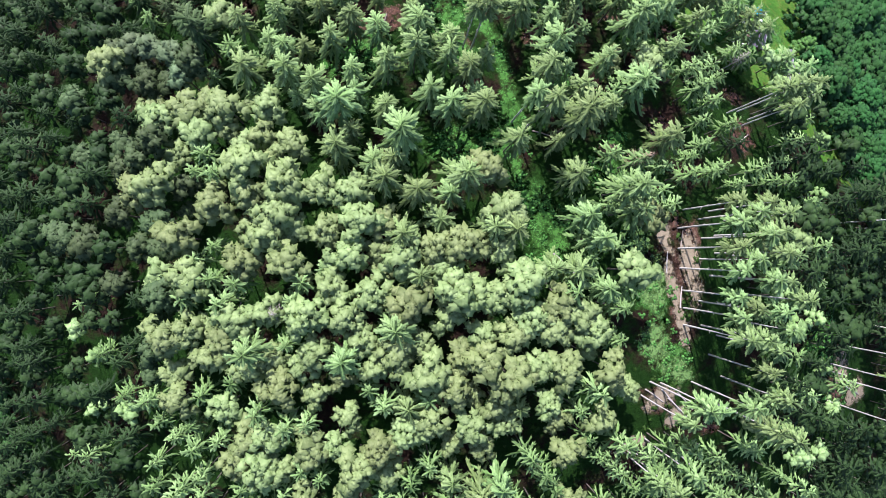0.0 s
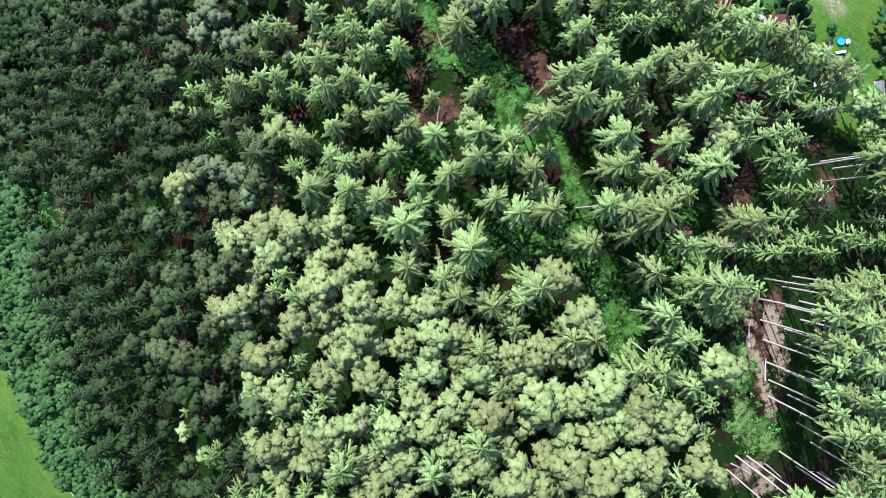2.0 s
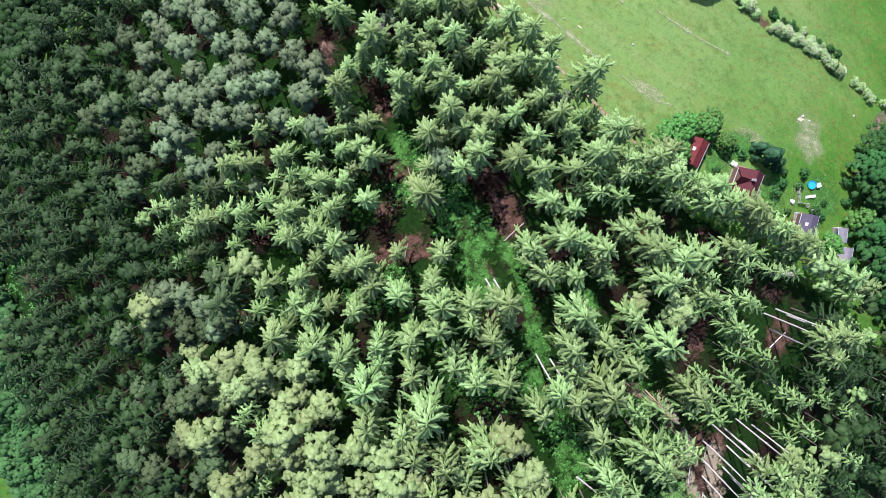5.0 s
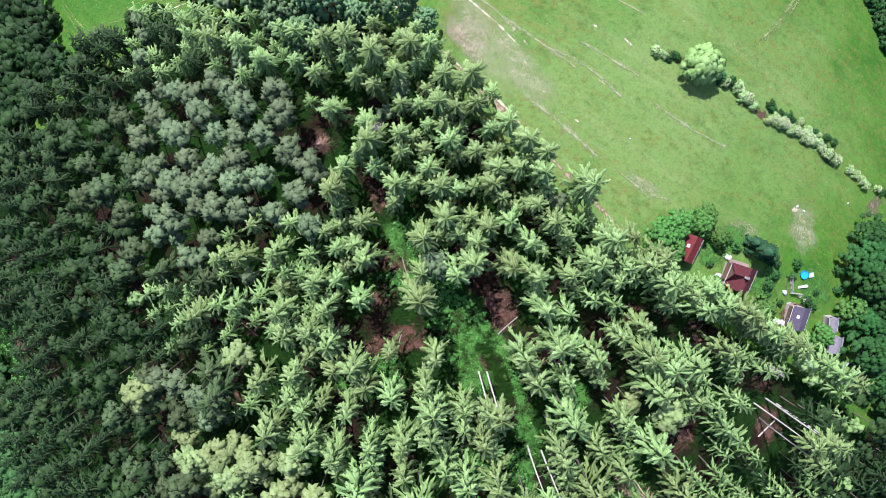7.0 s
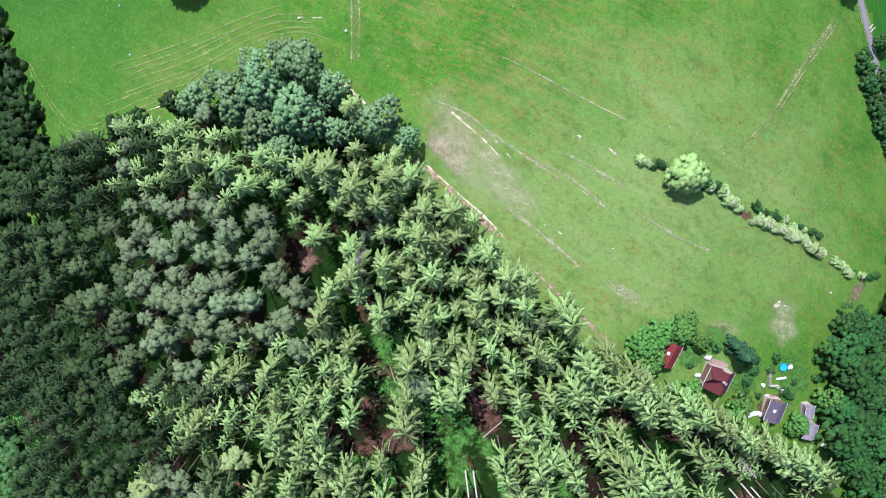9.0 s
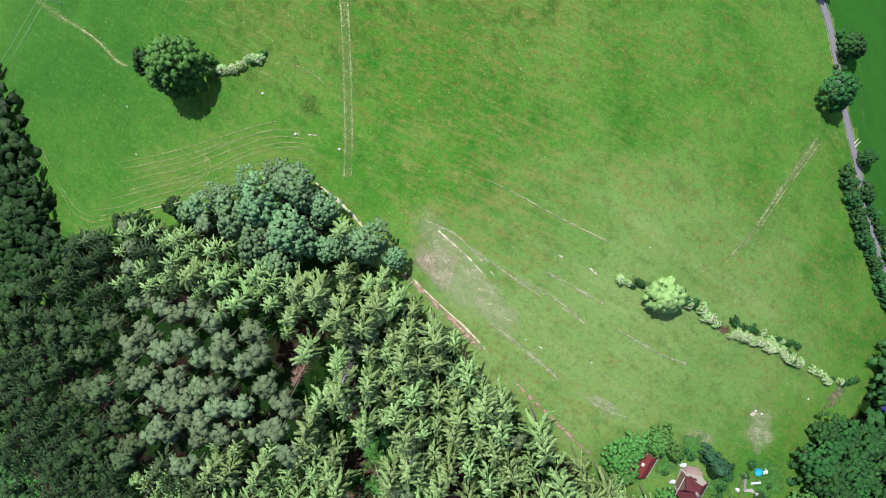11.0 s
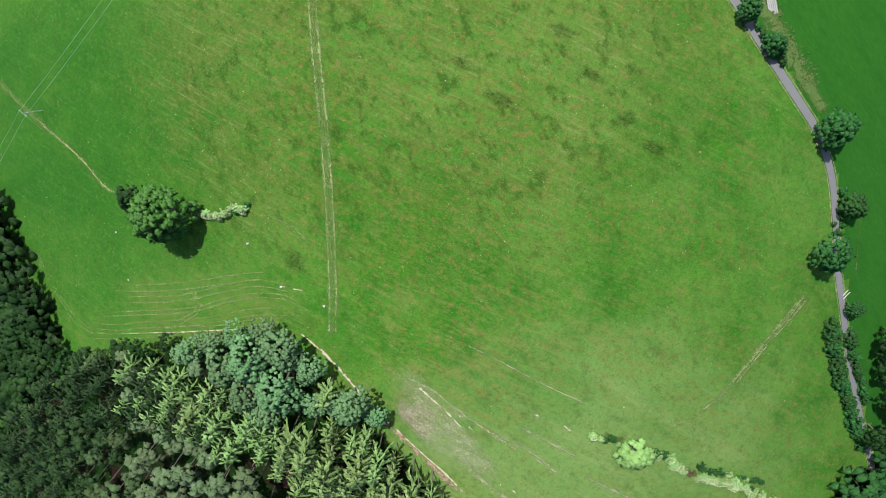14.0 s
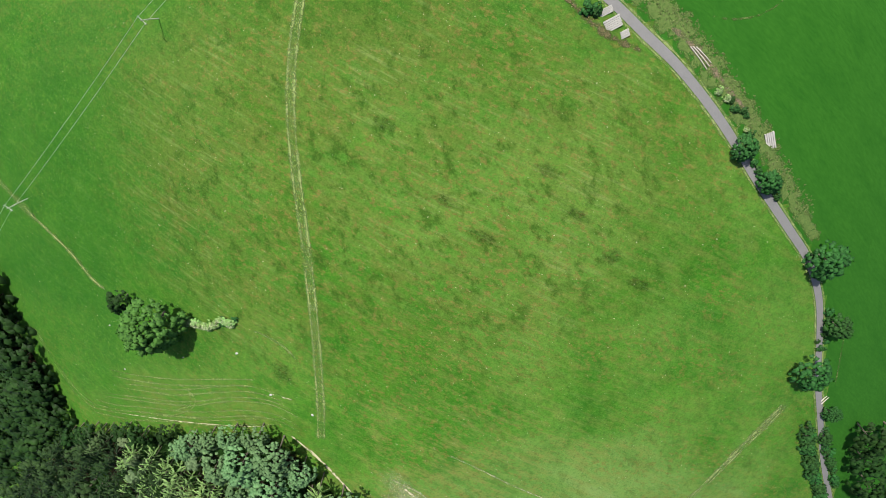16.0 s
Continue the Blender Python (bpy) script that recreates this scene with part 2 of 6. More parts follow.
PALELUSH = patch_material("pale_undergrowth", (0.060, 0.140, 0.030), (0.150, 0.235, 0.078), 1.0, 0.4, 2.6)
TANEARTH = patch_material("tan_earth", (0.14, 0.112, 0.072), (0.29, 0.235, 0.165), 1.0, 0.4, 4.0)
DARKTURF = patch_material("dark_turf", (0.012, 0.036, 0.004), (0.04, 0.060, 0.014), 0.7, 0.9, 1.4, 0.4)
ASPHALT = rough_material("asphalt", (0.11, 0.105, 0.112), (0.165, 0.157, 0.165), 3.0, 0.9)
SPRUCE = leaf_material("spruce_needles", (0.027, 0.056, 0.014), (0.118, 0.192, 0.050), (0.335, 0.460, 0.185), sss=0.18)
# Flank conifers repeat the needles darker: lens falloff put into the colour.
SHADEFIR = leaf_material("shade_toned_fir_needles", (0.003, 0.011, 0.003), (0.013, 0.031, 0.008), (0.042, 0.074, 0.022), sss=0.06)
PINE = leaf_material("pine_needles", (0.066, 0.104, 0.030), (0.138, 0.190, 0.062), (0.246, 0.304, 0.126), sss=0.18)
# Leaves of a dark wood, lowered further to hold lens falloff in the colour.
SHADELEAVES = leaf_material("shade_toned_broad_leaves", (0.002, 0.010, 0.002), (0.008, 0.027, 0.005), (0.026, 0.066, 0.014))
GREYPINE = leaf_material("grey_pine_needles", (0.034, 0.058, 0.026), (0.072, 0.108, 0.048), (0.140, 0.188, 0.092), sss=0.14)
PALELEAVES = leaf_material("pale_leaves", (0.085, 0.175, 0.042), (0.160, 0.280, 0.082), (0.260, 0.400, 0.135))
GREYLEAVES = leaf_material("grey_green_leaves", (0.024, 0.064, 0.024), (0.072, 0.145, 0.058), (0.155, 0.245, 0.112))
OAKLEAVES = leaf_material("oak_leaves", (0.004, 0.020, 0.005), (0.013, 0.052, 0.010), (0.044, 0.122, 0.030))
GREENLEAVES = leaf_material("fresh_green_leaves", (0.010, 0.040, 0.007), (0.034, 0.100, 0.016), (0.098, 0.215, 0.046))
# Pine and spruce needles again, with dimming at the west side mixed in.
SHADEPINE = leaf_material("shade_toned_pine_needles", (0.014, 0.028, 0.010), (0.034, 0.058, 0.020), (0.080, 0.112, 0.046), sss=0.10)
SHADESPRUCE = leaf_material("shade_toned_spruce_needles", (0.006, 0.018, 0.004), (0.030, 0.060, 0.016), (0.115, 0.165, 0.070), sss=0.10)
BARK = rough_material("bark", (0.055, 0.045, 0.036), (0.15, 0.128, 0.105), 4.0, 0.9, (1, 1, 6))
DEADWOOD = rough_material("dead_wood", (0.15, 0.12, 0.10), (0.30, 0.25, 0.21), 5.0, 0.9)


# ---- mesh helpers ----
def mesh_of(name, V, F, mat, tone=None, fade=None, smooth=False, normals=None):
    """A mesh out of arrays of corners and triangles; normals: the soft shading normals of a crown's corners."""
    V, F = np.asarray(V, np.float32), np.asarray(F, np.int32)
    me = bpy.data.meshes.new(name)
    me.vertices.add(len(V))
    me.vertices.foreach_set("co", V.ravel())
    me.loops.add(F.size)
    me.loops.foreach_set("vertex_index", F.ravel())
    me.polygons.add(len(F))
    me.polygons.foreach_set("loop_start", np.arange(0, F.size, F.shape[1], dtype=np.int32))
    if smooth or normals is not None:
        me.polygons.foreach_set("use_smooth", np.ones(len(F), bool))
    for key, val in (("tone", tone), ("fade", fade)):
        if val is not None:
            me.attributes.new(key, "FLOAT", "POINT").data.foreach_set("value", np.asarray(val, np.float32))
    me.materials.append(mat)
    me.update(calc_edges=True)
    if normals is not None:
        me.normals_split_custom_set_from_vertices(np.asarray(normals, np.float32))
    return me


def part(name, me, parent, label=""):
    ob = new(name, me)
    ob.parent = parent
    return tagged(ob, label)


def ribbon(name, pts, width, mat, label, lift=0.04, step=1.5, jitter=0.0, category="ground", seed=0):
    """A strip of ground along a line, laid on the terrain."""
    r = np.random.default_rng(seed)
    p = np.asarray(pts, float)
    q = np.vstack([2 * p[0] - p[1], p, 2 * p[-1] - p[-2]])
    line = []
    for i in range(1, len(q) - 2):
        n = max(2, int(np.hypot(*(q[i + 1] - q[i])) / step))
        s = np.linspace(0, 1, n, endpoint=False)[:, None]
        line.append(0.5 * (2 * q[i] + (q[i + 1] - q[i - 1]) * s + (2 * q[i - 1] - 5 * q[i] + 4 * q[i + 1] - q[i + 2]) * s**2
                           + (3 * q[i] - q[i - 1] - 3 * q[i + 1] + q[i + 2]) * s**3))
    c = np.vstack(line + [p[-1:]])
    d = np.gradient(c, axis=0)
    d /= np.maximum(np.hypot(d[:, 0], d[:, 1]), 1e-6)[:, None]
    side = np.stack([-d[:, 1], d[:, 0]], -1)
    across = np.linspace(-0.5, 0.5, 7)
    w = np.broadcast_to(np.interp(np.linspace(0, 1, len(c)), np.linspace(0, 1, np.size(width)), np.atleast_1d(width)), len(c))
    w = w * (1 + jitter * r.uniform(-1, 1, len(c)))
    xy = c[:, None] + side[:, None] * (across[None, :, None] * w[:, None, None])
    V = np.concatenate([xy, (gz(xy[..., 0], xy[..., 1]) + lift)[..., None]], -1)
    n, k = V.shape[:2]
    i = np.arange((n - 1))[:, None] * k + np.arange(k - 1)
    F = np.concatenate([np.stack([i, i + k, i + k + 1], -1).reshape(-1, 3), np.stack([i, i + k + 1, i + 1], -1).reshape(-1, 3)])[:, ::-1]
    ends = np.clip(np.minimum(np.arange(n), np.arange(n)[::-1]) / 2.0, 0, 1)
    fade = np.clip(1 - (2 * np.abs(across)) ** 2, 0, 1)[None] * ends[:, None]
    return tagged(new(name, mesh_of(name, V.reshape(-1, 3), F, mat, fade=fade.ravel())), label, category, kind="structure")


def blot(name, x, y, rx, ry, turn, mat, label, lift=0.045, seed=0):
    """A round patch of ground with an uneven rim, laid on the terrain."""
    r = np.random.default_rng(seed)
    k, g = max(28, int(2.2 * max(rx, ry))), max(5, int(max(rx, ry) / 2.5))
    a = np.linspace(0, 2 * np.pi, k, endpoint=False)
    wob = 1 + sum(r.uniform(-0.16, 0.16) * np.sin(w * a + r.uniform(0, 6)) for w in (2, 3, 5))
    s = np.linspace(0, 1, g)
    px, py = rx * s[:, None] * wob * np.cos(a), ry * s[:, None] * wob * np.sin(a)
    c, n = math.cos(radians(turn)), math.sin(radians(turn))
    X, Y = x + px * c - py * n, y + px * n + py * c
    V = np.stack([X, Y, gz(X, Y) + lift], -1).reshape(-1, 3)
    i = (np.arange(g - 1)[:, None] * k + np.arange(k)[None])
    j = (np.arange(g - 1)[:, None] * k + (np.arange(k)[None] + 1) % k)
    F = np.concatenate([np.stack([i, i + k, j + k], -1).reshape(-1, 3), np.stack([i, j + k, j], -1).reshape(-1, 3)])
    fade = np.repeat(np.clip(1.25 - s**2 * 1.25, 0, 1), k)
    return tagged(new(name, mesh_of(name, V, F, mat, fade=fade)), label, "ground", kind="structure")


# ---- the ground ----
def axis(lo, hi, step, far):
    a = np.arange(lo, hi + step, step)
    e = np.geomspace(step, far, 22).cumsum()
    e = e[e < far]
    return np.concatenate([(lo - e)[::-1], a, a[-1] + e])


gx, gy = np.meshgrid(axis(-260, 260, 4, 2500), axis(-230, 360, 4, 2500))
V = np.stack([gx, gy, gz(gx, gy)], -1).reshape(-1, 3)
nx = gx.shape[1]
i = (np.arange(gx.shape[0] - 1)[:, None] * nx + np.arange(nx - 1)).ravel()
ground = tagged(new("ground", mesh_of("ground", V, np.stack([i, i + 1, i + nx + 1, i + nx], -1), MEADOW, smooth=True)),
                "bright green mown meadow with brownish mowing stripes", "meadow", kind="structure")

FOREST = [(-38.8, 150.3), (-27.8, 147.3), (-18.8, 134.3), (-8.8, 122.3), (0.2, 111.3), (11.2, 96.3), (22.2, 82.3), (34.2, 67.3), (44.2, 59.3), (49.2, 53.3), (57.2, 46.3), (67.2, 38.3), (91.2, 21.3),
          (120.2, -4.7), (149.2, -38.7), (169.2, -73.7), (169.2, -138.7), (-180.8, -138.7), (-178.8, -48.7), (-188.8, -23.7), (-194.8, 6.3), (-205.8, 41.3), (-200.8, 76.3),
          (-150.8, 111.3), (-130.8, 128.3), (-122.8, 130.3), (-98.8, 138.3), (-74.8, 143.3), (-59.8, 147.3)]
WEST_WOOD = [(-122.8, 130.3), (-126.8, 141.3), (-134.8, 158.3), (-141.8, 172.3), (-152.8, 201.3), (-205.8, 206.3), (-215.8, 76.3), (-200.8, 76.3), (-150.8, 111.3), (-130.8, 128.3)]
EAST_WOOD = [(107.2, 50.3), (115.2, 57.3), (128.2, 57.3), (141.2, 71.3), (189.2, 81.3), (189.2, -73.7), (169.2, -73.7), (149.2, -38.7), (120.2, -4.7), (107.2, 19.3), (107.2, 41.3)]
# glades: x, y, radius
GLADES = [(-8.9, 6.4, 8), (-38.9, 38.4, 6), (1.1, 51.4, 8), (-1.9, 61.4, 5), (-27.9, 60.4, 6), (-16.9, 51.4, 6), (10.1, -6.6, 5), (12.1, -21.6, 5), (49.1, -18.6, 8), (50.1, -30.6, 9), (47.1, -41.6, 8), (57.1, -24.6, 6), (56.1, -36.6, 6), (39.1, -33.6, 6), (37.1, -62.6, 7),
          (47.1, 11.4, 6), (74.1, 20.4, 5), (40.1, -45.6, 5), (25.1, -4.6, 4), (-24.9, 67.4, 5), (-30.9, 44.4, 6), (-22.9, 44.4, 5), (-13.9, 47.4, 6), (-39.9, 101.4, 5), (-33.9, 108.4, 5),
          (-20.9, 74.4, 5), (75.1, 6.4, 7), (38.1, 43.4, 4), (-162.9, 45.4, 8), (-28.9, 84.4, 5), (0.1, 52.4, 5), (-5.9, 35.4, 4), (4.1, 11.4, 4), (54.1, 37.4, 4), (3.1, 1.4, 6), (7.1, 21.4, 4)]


def rim(poly, X, Y):
    """Distance of the points from the polygon's edge."""
    p = np.asarray(poly, float)
    best = np.full(np.shape(X), 1e9)
    for (x0, y0), (x1, y1) in zip(p, np.roll(p, -1, 0)):
        s = np.clip(((X - x0) * (x1 - x0) + (Y - y0) * (y1 - y0)) / ((x1 - x0) ** 2 + (y1 - y0) ** 2), 0, 1)
        best = np.minimum(best, np.hypot(X - x0 - s * (x1 - x0), Y - y0 - s * (y1 - y0)))
    return best


def sheet(name, poly, mat, label, lift, step=2.0, category="ground", kind="structure", inset=0.0):
    p = np.asarray(poly, float)
    xs, ys = np.arange(p[:, 0].min() - step, p[:, 0].max() + step, step), np.arange(p[:, 1].min() - step, p[:, 1].max() + step, step)
    X, Y = np.meshgrid(xs, ys)
    n = X.shape[1]
    k = (np.arange(X.shape[0] - 1)[:, None] * n + np.arange(n - 1)).ravel()
    k = k[inside(poly, X.ravel()[k] + step / 2, Y.ravel()[k] + step / 2)]
    for dx, dy in ((1, 0), (-1, 0), (0, 1), (0, -1)):
        k = k[inside(poly, X.ravel()[k] + step / 2 + dx * inset, Y.ravel()[k] + step / 2 + dy * inset)]
    F = np.stack([k, k + 1, k + n + 1, k + n], -1)
    used, inv = np.unique(F, return_inverse=True)
    X, Y = X.ravel()[used], Y.ravel()[used]
    return tagged(new(name, mesh_of(name, np.stack([X, Y, gz(X, Y) + lift], -1), inv.reshape(F.shape), mat, fade=np.clip((rim(poly, X, Y) - 2.0) / 6.0, 0, 1), smooth=True)), label, category, kind=kind)


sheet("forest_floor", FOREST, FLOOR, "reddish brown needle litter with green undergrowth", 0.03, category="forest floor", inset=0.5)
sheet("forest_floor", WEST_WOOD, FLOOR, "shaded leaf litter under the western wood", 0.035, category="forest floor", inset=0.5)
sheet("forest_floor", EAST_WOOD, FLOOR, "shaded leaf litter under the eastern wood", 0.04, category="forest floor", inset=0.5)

# the road and its verge
ROAD = [(48, 266), (61.7, 253.5), (69.8, 245.6), (78.1, 237.5), (88, 225.5), (98.5, 210.5), (108, 198), (115.5, 188), (121, 176.5), (123.8, 165), (126.5, 150), (130.5, 136), (137, 115), (146, 92), (160, 60)]


FIELD = rough_material("field_grass", (0.008, 0.054, 0.004), (0.030, 0.112, 0.011), 1.6, 0.95, (3, 1, 1), 0.0, 0.9, -48)
FIELD.node_tree.nodes["Principled BSDF"].inputs["Specular IOR Level"].default_value = 0.1
sheet("field", [(x + 1.5, y) for x, y in ROAD] + [(250, 60), (250, 356), (40, 356)], FIELD, "even deep green grass of the field beyond the lane", 0.035, 4.0, "field")


def road():
    ob = ribbon("road", ROAD, 2.15, ASPHALT, "narrow grey asphalt lane curving along the meadow", 0.10, 2.0, category="road")
    return ob


road()

# ---- trees ----
def facing(V, F, N):
    """Turns each triangle so that its face looks the way of its corners' normals."""
    n = np.cross(V[F[:, 1]] - V[F[:, 0]], V[F[:, 2]] - V[F[:, 0]])
    flip = (n * N[F].sum(1)).sum(1) < 0
    F = F.copy()
    F[flip] = F[flip][:, ::-1]
    return F


def unit(v):
    return v / np.maximum(np.linalg.norm(v, axis=-1, keepdims=True), 1e-9)


def spruce_mesh(seed, height, radius, whorls, per, twigs, base=0.28):
    """Crown of a spruce: arching boughs in whorls, each a ridged blade with a lobed rim and forward-swept side twigs that hang at the tips."""
    r = np.random.default_rng(seed)
    V, F, T, N = [], [], [], []
    n = 0
    up = np.array([0, 0, 1.0])

    def blade(c, side, width, hang, tone, norm):
        """A folded strip along the points c: left rim, ridge, right rim."""
        nonlocal n
        k = len(c)
        low = up * (hang * width)[:, None]
        V.extend([c - side * width[:, None] - low, c, c + side * width[:, None] - low])
        i = np.arange(k - 1)
        for q in (0, k):
            F.append(np.concatenate([np.stack([n + q + i, n + q + i + 1, n + q + k + i + 1], -1), np.stack([n + q + i, n + q + k + i + 1, n + q + k + i], -1)]))
        # rims painted darker than the ridge for contrast
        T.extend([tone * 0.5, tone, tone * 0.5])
        N.extend(np.broadcast_to(unit(norm + e * side), c.shape) for e in (-0.8, 0.0, 0.8))
        n += 3 * k

    def spray(p, q, tip, side, tone, norm):
        """A side twig: a kite from p over its broad middle q to the tip."""
        nonlocal n
        V.append(np.stack([p, q + side, tip, q - side]))
        F.append(np.array([(n, n + 1, n + 2), (n, n + 2, n + 3)]))
        T.append(np.array([0.8, 0.9, 1.15, 0.8]) * tone)
        N.append(np.broadcast_to(unit(norm), (4, 3)))
        n += 4

    ang = r.uniform(0, 6)
    f = np.linspace(0, 1, 6)
    form = np.array([0.08, 0.17, 0.24, 0.29, 0.25, 0.05])
    skew = r.uniform(0, 6)
    for w in range(whorls):
        s = (w + 0.25) / whorls
        z0 = height * (1 - (1 - base) * s**1.1)
        L = radius * (0.40 + 0.60 * s**0.6)
        ang += np.pi / per
        for b in range(per):
            ang += 2 * np.pi / per + r.uniform(-0.3, 0.3)
            l = L * r.uniform(0.60, 1.18) * (1 + 0.12 * math.sin(2 * ang + skew))
            rise = (0.70 - 0.66 * s) * l * r.uniform(0.75, 1.2)
            d = np.array([math.cos(ang), math.sin(ang), 0])
            o = np.array([-d[1], d[0], 0])
            bend = r.uniform(-0.34, 0.34) * l
            sway = r.uniform(-0.06, 0.06) * l
            zz = rise * f - 0.56 * l * f**2 + 0.10 * l * f**4
            z = z0 + r.uniform(-0.5, 0.5)
            c = d * (f * l)[:, None] + o * (bend * f**2 + sway * np.sin(f * 7))[:, None] + up * (z + zz)[:, None]
            # lower whorls painted darker, for the shade of the boughs above
            bough_tone = r.uniform(0.65, 1.05) * (1 - 0.68 * s)
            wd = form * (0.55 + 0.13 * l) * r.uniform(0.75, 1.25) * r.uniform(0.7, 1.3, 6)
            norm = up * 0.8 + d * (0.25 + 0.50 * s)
            blade(c, o, wd, 0.6, (0.12 + 0.88 * f**1.2) * bough_tone, norm)
            for k in range(twigs):
                q = 0.22 + 0.66 * (k + r.uniform(0, 0.8)) / twigs
                p = np.array([np.interp(q, f, c[:, m]) for m in range(3)])
                for sgn in (-1, 1):
                    a = r.uniform(0.35, 0.85)
                    e = d * math.cos(a) + o * sgn * math.sin(a)
                    tl = (0.35 + 0.22 * l) * (1.15 - 0.75 * q) * r.uniform(0.65, 1.25)
                    drop = up * tl * r.uniform(0.25, 0.55)
                    side = np.array([-e[1], e[0], 0]) * (0.10 + 0.022 * l) * r.uniform(0.8, 1.4)
                    spray(p, p + e * tl * 0.55 - drop * 0.3, p + e * tl + d * tl * 0.18 - drop, side, (0.30 + 0.60 * q) * bough_tone, norm + 0.5 * e)
    # leading shoot
    V.append(np.array([[0.10, 0, height - 0.9], [-0.08, 0.09, height - 0.9], [-0.06, -0.09, height - 0.9], [0, 0, height + 0.7]]))
    F.append(np.array([(n, n + 1, n + 3), (n + 1, n + 2, n + 3), (n + 2, n, n + 3)]))
    T.append(np.array([0.6, 0.6, 0.6, 1]))
    N.append(unit(np.array([[1, 0, 0.8], [-1, 1, 0.8], [-1, -1, 0.8], [0, 0, 1.0]])))
    V, F, T, N = np.vstack(V), np.vstack(F), np.clip(np.concatenate(T), 0, 1), np.vstack(N)
    return V, facing(V, F, N), T, N


def ball(sub):
    bm = bmesh.new()
    bmesh.ops.create_icosphere(bm, subdivisions=sub, radius=1.0)
    V = np.array([v.co for v in bm.verts])
    F = np.array([[v.index for v in f.verts] for f in bm.faces])
    bm.free()
    return V, F


BALLS = {1: ball(1), 2: ball(2)}


def tuft_mesh(seed, height, radius, depth, clumps, tufts, size, clump=1.25, flat=0.8, hollow=0.35, sub=2, lobe=1.0):
    """Crown built of billowing clumps, each a low dome with a ragged rim and a smaller one on it; uneven outline with gaps."""
    r = np.random.default_rng(seed)
    a = np.arange(clumps) * 2.39996 + r.uniform(-0.4, 0.4, clumps)
    q = np.sqrt((np.arange(clumps) + r.uniform(0.1, 0.9, clumps)) / clumps)
    lobes = 1 + 0.20 * lobe * np.sin(2 * a + r.uniform(0, 6)) + 0.16 * lobe * np.sin(3 * a + r.uniform(0, 6))
    rad = radius * q * lobes
    top = np.sqrt(np.clip(1 - q**2, 0, 1))
    cz = height - depth + depth * (top * r.uniform(1 - hollow, 1, clumps)) - r.uniform(0, 0.12, clumps) * depth
    C = np.stack([rad * np.cos(a), rad * np.sin(a), cz], -1)
    heart = np.array([0, 0, height - depth])
    cs = clump * r.uniform(0.65, 1.25, clumps)
    m = (7, 11, 15)[sub]
    th = np.arange(m) * 2 * np.pi / m
    V, F, T, N = [], [], [], []
    i = np.arange(m)
    j = (i + 1) % m
    fan = np.concatenate([np.stack([np.zeros(m, int), 1 + i, 1 + j], -1)] + [np.concatenate([np.stack([1 + k * m + i, 1 + (k + 1) * m + i, 1 + (k + 1) * m + j], -1), np.stack([1 + k * m + i, 1 + (k + 1) * m + j, 1 + k * m + j], -1)]) for k in range(2)])
    n = 0
    for k in range(clumps):
        for level, (grow, lift) in enumerate(((1.0, 0.0), (0.55, 0.42))):
            if level and (tufts < 25 or k % 2):
                continue
            off = unit(r.normal(size=3) * np.array([1, 1, 0.1])) * 0.4 * cs[k] if level else 0.0
            rim = 1 + 0.22 * np.sin(3 * th + r.uniform(0, 6)) + np.where(i % 2, 0.22, -0.24) * r.uniform(0.3, 1.5, m)
            rho = np.stack([0.36 * r.uniform(0.7, 1.3, m), 0.74 * (0.5 + 0.5 * rim), rim])
            th2 = th + r.uniform(-0.15, 0.15, (3, m)) + r.uniform(0, 6)
            P = np.stack([rho * np.cos(th2), rho * np.sin(th2), flat * (0.55 - 0.75 * np.array([0.10, 0.5, 1.25])[:, None] + r.uniform(-0.16, 0.16, (3, m)))], -1).reshape(-1, 3)
            P = np.vstack([[[0, 0, 0.55 * flat]], P])
            D = np.vstack([[[0, 0, 1.0]], np.stack([rho * np.cos(th2), rho * np.sin(th2), np.full((3, m), 0.75)], -1).reshape(-1, 3)])
            # dome tops lighter, rims darker: light from above put into the tone
            toplit_tone = np.concatenate([[0.75], np.repeat([0.66, 0.40, 0.12], m)]) + 0.15 * level
            V.append(C[k] + off + np.array([0, 0, lift * cs[k] * flat]) + P * cs[k] * grow)
            F.append(fan + n)
            T.append(np.clip(toplit_tone * r.uniform(0.75, 1.2) + r.uniform(-0.22, 0.22, len(P)), 0, 1))
            N.append(unit(unit(D) + 0.45 * unit(C[k] - heart) + np.array([0, 0, 0.15]) + 0.22 * r.normal(size=P.shape)))
            n += len(P)
    # small sprays that break up the rims
    M = clumps * (tufts // 3)
    ci = np.repeat(np.arange(clumps), tufts // 3)
    d = unit(r.normal(size=(M, 3)) * np.array([1, 1, 0.35]) + np.array([0, 0, 0.1]))
    P = C[ci] + d * (cs[ci] * r.uniform(0.7, 1.0, M))[:, None] * np.array([1, 1, flat])
    s = size * r.uniform(0.6, 1.3, M)[:, None]
    way = unit(d + 0.5 * r.normal(size=(M, 3)))
    u = unit(np.cross(way, d + 0.4 * r.normal(size=(M, 3))))
    nrm = unit(d + 0.35 * unit(C[ci] - heart) + np.array([0, 0, 0.4]))
    i = np.arange(M) * 4 + n
    V.append(np.stack([P - way * s * 0.35, P + u * s * 0.36 + way * s * 0.2, P + way * s * 0.85, P - u * s * 0.36 + way * s * 0.2], 1).reshape(-1, 3))
    F.append(np.concatenate([np.stack([i, i + 1, i + 2], -1), np.stack([i, i + 2, i + 3], -1)]))
    # upward sprays are toned lighter too, as if lit from above
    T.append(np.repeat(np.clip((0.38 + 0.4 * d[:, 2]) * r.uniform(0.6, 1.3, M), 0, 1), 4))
    N.append(np.repeat(nrm, 4, 0))
